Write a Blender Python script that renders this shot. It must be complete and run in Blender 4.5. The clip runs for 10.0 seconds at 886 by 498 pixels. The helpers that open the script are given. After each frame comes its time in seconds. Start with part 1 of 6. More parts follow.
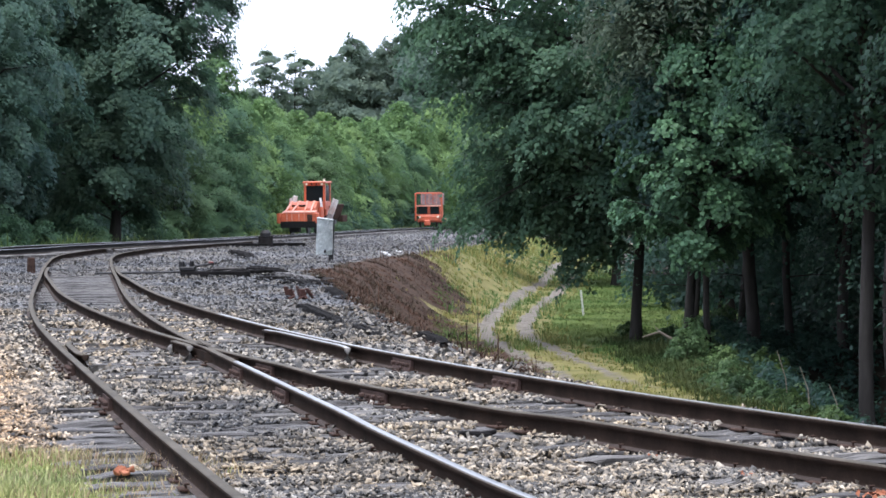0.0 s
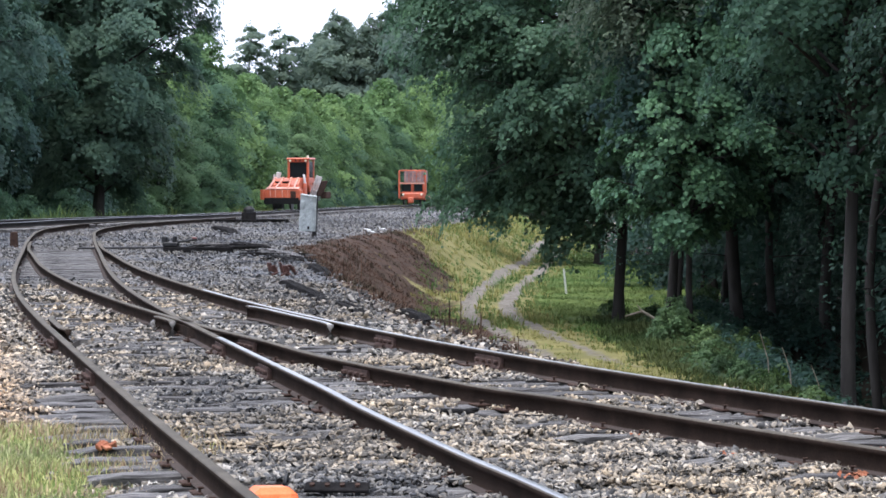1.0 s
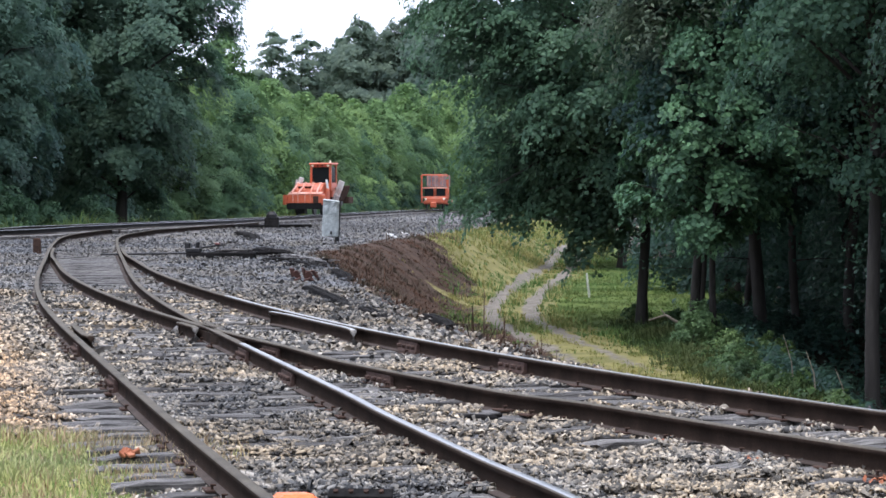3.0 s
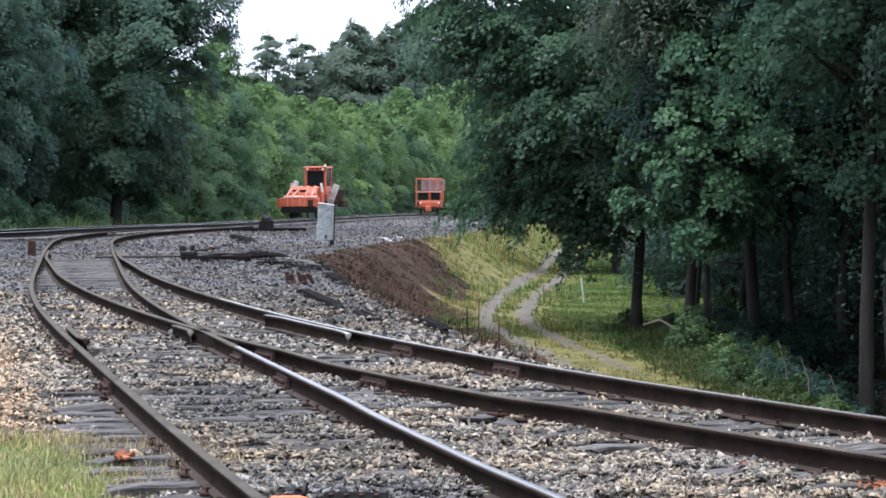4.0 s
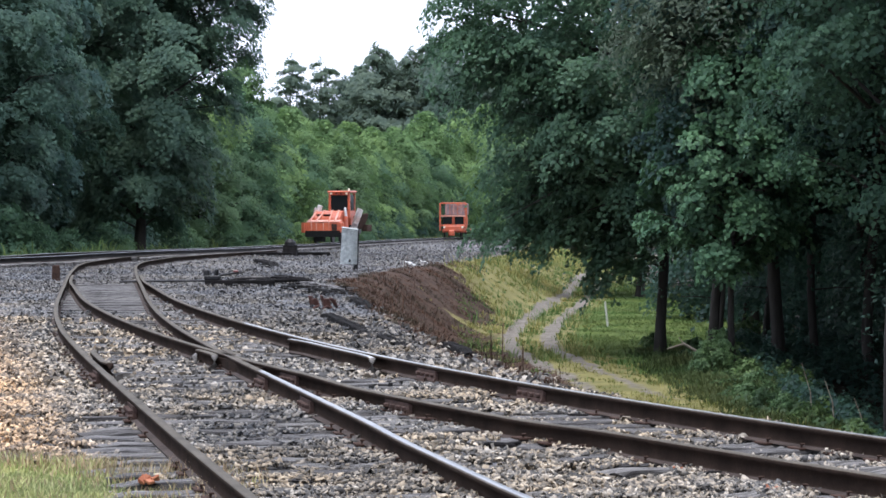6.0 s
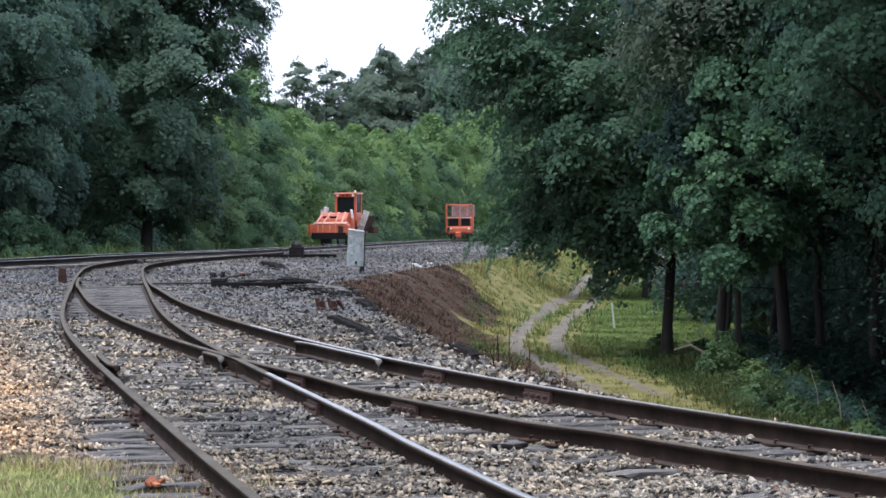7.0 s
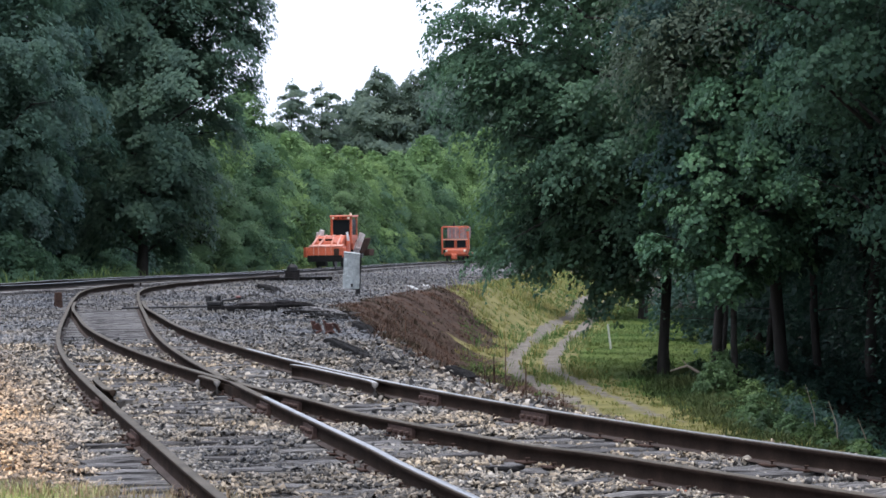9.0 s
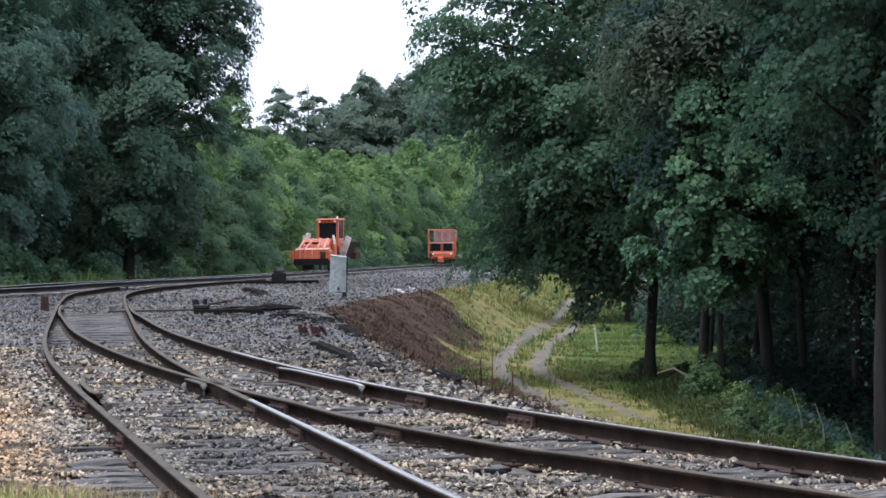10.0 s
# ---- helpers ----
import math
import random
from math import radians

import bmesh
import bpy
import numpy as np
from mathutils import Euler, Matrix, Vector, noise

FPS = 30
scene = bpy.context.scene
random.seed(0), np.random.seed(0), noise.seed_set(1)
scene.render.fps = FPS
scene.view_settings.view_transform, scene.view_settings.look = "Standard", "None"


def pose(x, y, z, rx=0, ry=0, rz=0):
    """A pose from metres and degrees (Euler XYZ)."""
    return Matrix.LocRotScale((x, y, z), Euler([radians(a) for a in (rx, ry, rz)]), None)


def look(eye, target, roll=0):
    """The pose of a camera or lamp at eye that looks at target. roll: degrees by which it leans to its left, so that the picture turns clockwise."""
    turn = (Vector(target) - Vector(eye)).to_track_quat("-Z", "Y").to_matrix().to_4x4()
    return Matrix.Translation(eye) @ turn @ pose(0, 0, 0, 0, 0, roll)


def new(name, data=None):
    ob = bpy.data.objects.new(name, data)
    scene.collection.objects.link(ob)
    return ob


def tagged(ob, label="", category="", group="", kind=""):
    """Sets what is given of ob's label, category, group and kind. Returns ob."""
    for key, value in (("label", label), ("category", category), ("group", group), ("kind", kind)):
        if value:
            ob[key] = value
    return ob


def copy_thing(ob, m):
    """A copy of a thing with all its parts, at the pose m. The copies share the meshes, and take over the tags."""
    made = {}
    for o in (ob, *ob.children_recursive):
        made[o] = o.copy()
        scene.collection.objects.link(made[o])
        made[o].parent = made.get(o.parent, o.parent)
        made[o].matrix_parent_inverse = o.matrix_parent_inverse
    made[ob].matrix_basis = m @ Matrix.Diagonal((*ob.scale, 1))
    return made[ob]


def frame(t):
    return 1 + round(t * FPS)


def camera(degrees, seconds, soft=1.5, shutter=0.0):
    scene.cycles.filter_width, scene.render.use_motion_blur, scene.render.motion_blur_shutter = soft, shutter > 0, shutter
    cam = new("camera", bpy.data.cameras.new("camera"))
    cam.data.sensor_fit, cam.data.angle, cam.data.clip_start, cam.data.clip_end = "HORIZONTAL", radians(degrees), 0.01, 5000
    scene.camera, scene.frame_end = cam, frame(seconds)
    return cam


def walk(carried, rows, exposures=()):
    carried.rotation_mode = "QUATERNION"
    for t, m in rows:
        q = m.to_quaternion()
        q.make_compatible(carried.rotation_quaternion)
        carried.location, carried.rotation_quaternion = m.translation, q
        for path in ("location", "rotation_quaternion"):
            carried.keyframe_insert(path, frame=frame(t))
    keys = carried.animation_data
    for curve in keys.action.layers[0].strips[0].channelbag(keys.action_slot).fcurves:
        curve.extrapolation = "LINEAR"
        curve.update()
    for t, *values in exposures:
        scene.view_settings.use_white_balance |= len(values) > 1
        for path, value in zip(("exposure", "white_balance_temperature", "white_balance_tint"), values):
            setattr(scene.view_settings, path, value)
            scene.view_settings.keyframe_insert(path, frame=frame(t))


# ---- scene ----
# World: rail tops at z = 0, the camera at eye height over them, y along the view.
cam = camera(17.15, 10.0, soft=1.6)
ROWS = [
    (0, 0.0038, -0.0185, 1.6269, 88.877, 0.434, -0.193),
    (0.2, -0.0025, -0.0150, 1.6285, 88.370, 0.180, -0.410),
    (0.5, -0.0069, -0.0118, 1.6303, 88.434, 0.054, -0.312),
    (1, -0.0020, -0.0185, 1.6256, 88.441, -0.050, -0.513),
    (1.5, 0.0001, -0.0482, 1.6287, 88.408, 0.210, -0.346),
    (2, -0.0050, 0.0007, 1.6287, 88.403, 0.381, 0.025),
    (2.5, 0.0000, 0.0184, 1.6320, 88.471, 0.321, -0.008),
    (4, -0.0111, 0.0028, 1.6321, 88.605, -0.022, -0.180),
    (4.5, -0.0116, 0.0021, 1.6321, 88.706, -0.025, -0.214),
    (5, -0.0139, 0.0098, 1.6365, 88.860, -0.118, -0.147),
    (5.5, -0.0099, -0.0212, 1.6325, 89.045, -0.099, 0.121),
    (7, -0.0092, 0.0211, 1.6300, 89.111, 0.186, 0.408),
    (7.5, -0.0060, 0.0185, 1.6305, 89.195, 0.141, 0.362),
    (8, -0.0026, 0.0007, 1.6319, 89.221, 0.247, 0.336),
    (8.5, -0.0006, 0.0016, 1.6352, 89.281, 0.336, 0.159),
    (9, -0.0057, 0.0251, 1.6356, 89.537, 0.527, 0.323),
    (9.5, -0.0040, -0.0026, 1.6345, 89.664, 0.632, 0.371),
    (10, -0.0061, 0.0199, 1.6300, 89.598, 0.603, 0.059),
    ]
walk(cam, [(t, pose(x, y, z, rx, ry, rz)) for t, x, y, z, rx, ry, rz in ROWS],
     exposures=[(0.0, 1.46), (2.5, 1.34), (5.5, 1.33), (7.0, 1.15), (8.5, 1.09), (10.0, 1.08)])

# ---------------------------------------------------------------- light: bright overcast
world = bpy.data.worlds.new("overcast_sky")
scene.world = world
world.use_nodes = True
wn, wl = world.node_tree.nodes, world.node_tree.links
bg = wn["Background"]
sky = wn.new("ShaderNodeTexSky")
sky.sky_type = "NISHITA"
sky.sun_disc = False
sky.sun_elevation, sky.sun_rotation = radians(75), radians(225)
sky.air_density, sky.dust_density = 1.0, 4.0
cloud = wn.new("ShaderNodeMix")
cloud.data_type = "RGBA"
cloud.inputs["Factor"].default_value = 0.86
wl.new(sky.outputs["Color"], cloud.inputs["A"])
cloud.inputs["B"].default_value = (9.05, 10.0, 12.7, 1)
wl.new(cloud.outputs["Result"], bg.inputs["Color"])
bg.inputs["Strength"].default_value = 0.075
sun = new("sun", bpy.data.lights.new("sun", "SUN"))
sun.data.energy, sun.data.angle, sun.data.color = 1.5, radians(45), (0.98, 0.97, 1.0)
sun.matrix_world = look((-12, 18, 60), (0, 30, 0))

# ---------------------------------------------------------------- materials
def material(name, rough=0.8, metal=0.0, spec=0.3):
    m = bpy.data.materials.new(name)
    m.use_nodes = True
    b = m.node_tree.nodes["Principled BSDF"]
    b.inputs["Roughness"].default_value, b.inputs["Metallic"].default_value = rough, metal
    b.inputs["Specular IOR Level"].default_value = spec
    return m, m.node_tree.nodes, m.node_tree.links, b


def ramp(nodes, links, source, stops):
    r = nodes.new("ShaderNodeValToRGB")
    while len(r.color_ramp.elements) < len(stops):
        r.color_ramp.elements.new(0.5)
    for e, (at, c) in zip(r.color_ramp.elements, stops):
        e.position, e.color = at, (*c, 1)
    links.new(source, r.inputs["Fac"])
    return r.outputs["Color"]


def noise_tex(nodes, links, scale, detail=4, rough=0.6, stretch=None):
    t = nodes.new("ShaderNodeTexNoise")
    t.inputs["Scale"].default_value, t.inputs["Detail"].default_value, t.inputs["Roughness"].default_value = scale, detail, rough
    g = nodes.new("ShaderNodeTexCoord")
    if stretch:
        mp = nodes.new("ShaderNodeMapping")
        mp.inputs["Scale"].default_value = stretch
        links.new(g.outputs["Object"], mp.inputs["Vector"])
        links.new(mp.outputs["Vector"], t.inputs["Vector"])
    else:
        links.new(g.outputs["Object"], t.inputs["Vector"])
    return t.outputs["Fac"]


def mixed(nodes, links, fac, a, b, mode="MIX"):
    n = nodes.new("ShaderNodeMix")
    n.data_type, n.blend_type = "RGBA", mode
    for key, v in (("Factor", fac), ("A", a), ("B", b)):
        if isinstance(v, (int, float)):
            n.inputs[key].default_value = v
        elif isinstance(v, tuple):
            n.inputs[key].default_value = (*v, 1)
        else:
            links.new(v, n.inputs[key])
    return n.outputs["Result"]


def bump(nodes, links, b, height, strength, distance=0.01):
    n = nodes.new("ShaderNodeBump")
    n.inputs["Strength"].default_value, n.inputs["Distance"].default_value = strength, distance
    links.new(height, n.inputs["Height"])
    links.new(n.outputs["Normal"], b.inputs["Normal"])


def island(nodes):
    return nodes.new("ShaderNodeNewGeometry").outputs["Random Per Island"]


def object_random(nodes):
    return nodes.new("ShaderNodeObjectInfo").outputs["Random"]


def worn(name, stops, scale, rough=0.8, metal=0.0, fine=None, relief=0.3, stretch=None, spec=0.3, dirt=None):
    """Colour by coarse noise, broken by a fine one, with fine relief."""
    m, n, l, b = material(name, rough, metal, spec)
    coarse = ramp(n, l, noise_tex(n, l, scale, 5, 0.65, stretch), stops)
    f = noise_tex(n, l, fine or scale * 9, 4, 0.7, stretch)
    grey = ramp(n, l, f, [(0.3, (0.62, 0.62, 0.62)), (0.7, (1.0, 1.0, 1.0))])
    c = mixed(n, l, 0.85, coarse, grey, "MULTIPLY")
    if dirt:
        d = ramp(n, l, noise_tex(n, l, scale * 0.6, 6, 0.7), [(0.5, (0, 0, 0)), (0.66, (1, 1, 1))])
        c = mixed(n, l, d, c, dirt)
    l.new(c, b.inputs["Base Color"])
    bump(n, l, b, f, relief)
    return m


def leaf_material(name, dark, light, back=0.35, gloss=0.6, vary=0.8):
    m, n, l, b = material(name, gloss, 0.0, 0.22)
    c = ramp(n, l, island(n), [(0.0, dark), (0.75, light), (1.0, tuple(min(1, v * 1.35) for v in light))])
    patch = ramp(n, l, noise_tex(n, l, 0.9, 2), [(0.32, (0.62, 0.67, 0.7)), (0.68, (1.2, 1.15, 0.97))])
    c = mixed(n, l, 0.8, c, patch, "MULTIPLY")
    own = ramp(n, l, object_random(n), [(0.0, (0.64, 0.73, 0.8)), (0.5, (0.95, 0.97, 0.95)), (1.0, (1.28, 1.15, 0.9))])
    c = mixed(n, l, vary, c, own, "MULTIPLY")
    l.new(c, b.inputs["Base Color"])
    t = n.new("ShaderNodeBsdfTranslucent")
    l.new(mixed(n, l, 0.5, c, (0.085, 0.155, 0.085)), t.inputs["Color"])
    s = n.new("ShaderNodeMixShader")
    s.inputs["Fac"].default_value = back
    l.new(b.outputs["BSDF"], s.inputs[1])
    l.new(t.outputs["BSDF"], s.inputs[2])
    l.new(s.outputs["Shader"], n["Material Output"].inputs["Surface"])
    return m


def grass_material(name, base, other, scale=0.4, back=0.3):
    """Blades whose colour drifts in patches from one tone to another."""
    m, n, l, b = material(name, 0.8, 0.0, 0.15)
    patch = ramp(n, l, noise_tex(n, l, scale, 5, 0.65), [(0.4, (0, 0, 0)), (0.6, (1, 1, 1))])
    c = mixed(n, l, patch, base, other)
    own = ramp(n, l, island(n), [(0.0, (0.75, 0.75, 0.75)), (1.0, (1.2, 1.2, 1.2))])
    c = mixed(n, l, 1.0, c, own, "MULTIPLY")
    l.new(c, b.inputs["Base Color"])
    t = n.new("ShaderNodeBsdfTranslucent")
    l.new(c, t.inputs["Color"])
    s = n.new("ShaderNodeMixShader")
    s.inputs["Fac"].default_value = back
    l.new(b.outputs["BSDF"], s.inputs[1])
    l.new(t.outputs["BSDF"], s.inputs[2])
    l.new(s.outputs["Shader"], n["Material Output"].inputs["Surface"])
    return m


RAIL_SIDE = worn("rusty_rail_side", [(0.3, (0.021, 0.015, 0.012)), (0.7, (0.048, 0.033, 0.026))], 3, 0.95, 0.0, 60, 0.25, spec=0.03)
RAIL_MAIN = worn("dark_main_rail_side", [(0.3, (0.022, 0.021, 0.02)), (0.7, (0.05, 0.047, 0.044))], 3, 0.85, 0.0, 60, 0.25, spec=0.1)
RAIL_BASE = worn("rail_base_rust", [(0.3, (0.052, 0.04, 0.035)), (0.7, (0.1, 0.077, 0.067))], 3, 0.88, 0.0, 60, 0.25, spec=0.12)
RAIL_TOP = worn("polished_rail_head", [(0.3, (0.36, 0.355, 0.35)), (0.7, (0.52, 0.515, 0.5))], 2, 0.36, 1.0, 40, 0.05)
RAIL_DULL = worn("dull_rail_head", [(0.3, (0.068, 0.059, 0.046)), (0.7, (0.14, 0.12, 0.095))], 2, 0.7, 0.0, 40, 0.1, spec=0.12)
WORN_END = worn("worn_grey_steel", [(0.3, (0.1, 0.093, 0.086)), (0.7, (0.23, 0.215, 0.2))], 9, 0.7, 0.0, 60, 0.3)
RUST = worn("rusty_iron", [(0.3, (0.04, 0.026, 0.021)), (0.7, (0.1, 0.06, 0.046))], 8, 0.9, 0.0, 80, 0.4, spec=0.12)
JOINT_IRON = worn("weathered_joint_iron", [(0.3, (0.045, 0.03, 0.027)), (0.7, (0.11, 0.07, 0.058))], 8, 0.85, 0.0, 80, 0.4, spec=0.15)
TARRED = worn("tarred_old_timber", [(0.3, (0.008, 0.008, 0.008)), (0.7, (0.026, 0.024, 0.024))], 5, 0.95, 0.0, 40, 0.6, spec=0.05)
BLACK = worn("black_painted_iron", [(0.3, (0.012, 0.012, 0.013)), (0.7, (0.03, 0.029, 0.03))], 6, 0.5, 0.0, 60, 0.2)
RUBBER = worn("black_rubber", [(0.3, (0.012, 0.012, 0.012)), (0.7, (0.025, 0.025, 0.025))], 6, 0.8, 0.0, 60, 0.2)
ORANGE = worn("orange_machine_paint", [(0.3, (0.55, 0.11, 0.048)), (0.7, (0.72, 0.175, 0.085))], 1.2, 0.42, 0.0, 14, 0.05, spec=0.5, dirt=(0.3, 0.085, 0.055))
# faded paint of arms and beams, also the plough's light-struck top
PALE_ORANGE = worn("faded_and_lit_orange_paint", [(0.3, (0.66, 0.3, 0.22)), (0.7, (0.8, 0.5, 0.42))], 1.5, 0.5, 0.0, 16, 0.05, dirt=(0.55, 0.2, 0.13))
BRIGHT_ORANGE = worn("fluorescent_orange_paint", [(0.3, (0.85, 0.16, 0.04)), (0.7, (0.92, 0.23, 0.07))], 8, 0.5, 0.0, 60, 0.1)
NETTED = worn("grey_netting", [(0.3, (0.2, 0.16, 0.17)), (0.7, (0.5, 0.4, 0.4))], 3, 0.7, 0.0, 30, 0.3, dirt=(0.55, 0.17, 0.1))
GREY_WRAP = worn("grey_plastic_wrap", [(0.3, (0.5, 0.54, 0.54)), (0.7, (0.76, 0.8, 0.79))], 7, 0.35, 0.0, 30, 0.9, spec=0.5)
SCRAPED = worn("pale_scraped_paint", [(0.35, (0.45, 0.42, 0.4)), (0.65, (0.75, 0.74, 0.72))], 2, 0.5, 0.0, 20, 0.1, dirt=(0.4, 0.25, 0.2))
WHITE_PAINT = worn("white_paint", [(0.3, (0.62, 0.62, 0.6)), (0.7, (0.8, 0.8, 0.78))], 8, 0.6, 0.0, 60, 0.1)
BARK = worn("tree_bark", [(0.3, (0.028, 0.025, 0.023)), (0.7, (0.072, 0.064, 0.058))], 2.5, 0.95, 0.0, 14, 1.0, (1, 1, 0.18))
PALE_WOOD = worn("weathered_branch_wood", [(0.3, (0.2, 0.17, 0.13)), (0.7, (0.34, 0.3, 0.24))], 4, 0.9, 0.0, 30, 0.5)
# green lightened as if lit from the open sky over the tracks
LEAF_NEAR = leaf_material("sky_lit_leaves", (0.056, 0.128, 0.082), (0.152, 0.29, 0.168), 0.42, 0.5)
LEAF_OAK = leaf_material("old_tree_leaves", (0.062, 0.13, 0.104), (0.11, 0.212, 0.152), 0.55, 0.5)
LEAF_OLIVE = leaf_material("dull_drooping_leaves", (0.1, 0.138, 0.1), (0.175, 0.215, 0.152), 0.45, 0.55)
# darker, bluer leaves that carry the wood's shade in their colour
LEAF_DARK = leaf_material("shade_dark_leaves", (0.039, 0.083, 0.077), (0.063, 0.124, 0.106), 0.5, 0.5)
LEAF_ROAD = leaf_material("roadside_leaves", (0.085, 0.15, 0.095), (0.12, 0.2, 0.118), 0.4, 0.6)
LEAF_MID = leaf_material("fresh_green_leaves", (0.125, 0.212, 0.098), (0.175, 0.28, 0.118), 0.4, 0.8, 0.6)
LEAF_SIDE = leaf_material("mid_green_leaves", (0.08, 0.15, 0.092), (0.11, 0.19, 0.11), 0.4, 0.7)
# extra blue in these leaves imitates haze before the tall trees
LEAF_TALL = leaf_material("haze_blue_tall_tree_leaves", (0.066, 0.128, 0.112), (0.095, 0.169, 0.139), 0.45, 0.6)
# needles paled and blued in colour to stand in for distance haze
LEAF_FAR = leaf_material("haze_paled_needles", (0.135, 0.188, 0.165), (0.15, 0.205, 0.178), 0.5, 0.9, 0.25)
LEAF_BUSH = leaf_material("shrub_leaves", (0.032, 0.07, 0.03), (0.078, 0.135, 0.053), 0.35, 0.5)
LEAF_SHRUB = leaf_material("pale_shrub_leaves", (0.055, 0.115, 0.05), (0.16, 0.26, 0.13), 0.35, 0.5)
GRASS_GREEN = grass_material("green_grass_blades", (0.095, 0.168, 0.055), (0.158, 0.202, 0.074))
# deep green with the shade before the wood put into its colour
GRASS_SHADED = grass_material("shaded_grass_blades", (0.045, 0.08, 0.03), (0.085, 0.105, 0.042))
GRASS_YELLOW = grass_material("yellow_grass_blades", (0.33, 0.3, 0.12), (0.175, 0.195, 0.065))
GRASS_STRAW = leaf_material("straw_grass_blades", (0.36, 0.2, 0.13), (0.56, 0.43, 0.27), 0.3, 0.8)
GRASS_PALE = leaf_material("pale_green_grass_blades", (0.27, 0.31, 0.13), (0.48, 0.49, 0.26), 0.4, 0.7)
WEED_DARK = grass_material("rotten_dark_weeds", (0.05, 0.04, 0.032), (0.075, 0.06, 0.04), 0.9, 0.12)
WEED_BROWN = grass_material("dead_brown_weeds", (0.105, 0.058, 0.038), (0.055, 0.037, 0.028), 0.6, 0.12)


def tie_material():
    m, n, l, b = material("weathered_tie_wood", 0.85)
    grain = noise_tex(n, l, 4, 6, 0.8, (0.5, 6, 6))
    c = ramp(n, l, grain, [(0.36, (0.02, 0.018, 0.018)), (0.5, (0.11, 0.105, 0.102)), (0.66, (0.3, 0.287, 0.275))])
    own = ramp(n, l, object_random(n), [(0.0, (0.5, 0.48, 0.47)), (0.5, (0.95, 0.95, 0.97)), (1.0, (1.1, 1.08, 1.05))])
    l.new(mixed(n, l, 0.9, c, own, "MULTIPLY"), b.inputs["Base Color"])
    bump(n, l, b, grain, 0.8, 0.02)
    return m


TIE = tie_material()


def stone_material(name, stops):
    m, n, l, b = material(name, 0.85)
    c = ramp(n, l, island(n), stops)
    tan = ramp(n, l, noise_tex(n, l, 0.35, 3), [(0.42, (0.78, 0.8, 0.84)), (0.62, (1.08, 0.97, 0.82))])
    f = noise_tex(n, l, 45, 4)
    c = mixed(n, l, 0.9, c, tan, "MULTIPLY")
    c = mixed(n, l, 0.5, c, ramp(n, l, f, [(0.3, (0.6, 0.6, 0.6)), (0.7, (1.1, 1.1, 1.1))]), "MULTIPLY")
    at = n.new("ShaderNodeAttribute")
    at.attribute_name = "soil"
    c = mixed(n, l, at.outputs["Fac"], c, mixed(n, l, 1.0, c, (1.55, 1.25, 0.97), "MULTIPLY"))
    oil_and_dark = n.new("ShaderNodeAttribute")
    oil_and_dark.attribute_name = "oil_and_dark"
    c = mixed(n, l, oil_and_dark.outputs["Fac"], c, mixed(n, l, 1.0, c, (0.5, 0.52, 0.56), "MULTIPLY"))
    l.new(c, b.inputs["Base Color"])
    bump(n, l, b, f, 0.4)
    return m


STONE = stone_material("ballast_stone", [(0.0, (0.06, 0.059, 0.058)), (0.3, (0.14, 0.136, 0.13)), (0.55, (0.265, 0.245, 0.216)), (0.8, (0.425, 0.365, 0.285)), (1.0, (0.6, 0.55, 0.475))])
# narrow range of tones, so that far ballast looks even
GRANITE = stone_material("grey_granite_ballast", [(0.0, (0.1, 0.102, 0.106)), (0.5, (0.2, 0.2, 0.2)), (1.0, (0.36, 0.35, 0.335))])


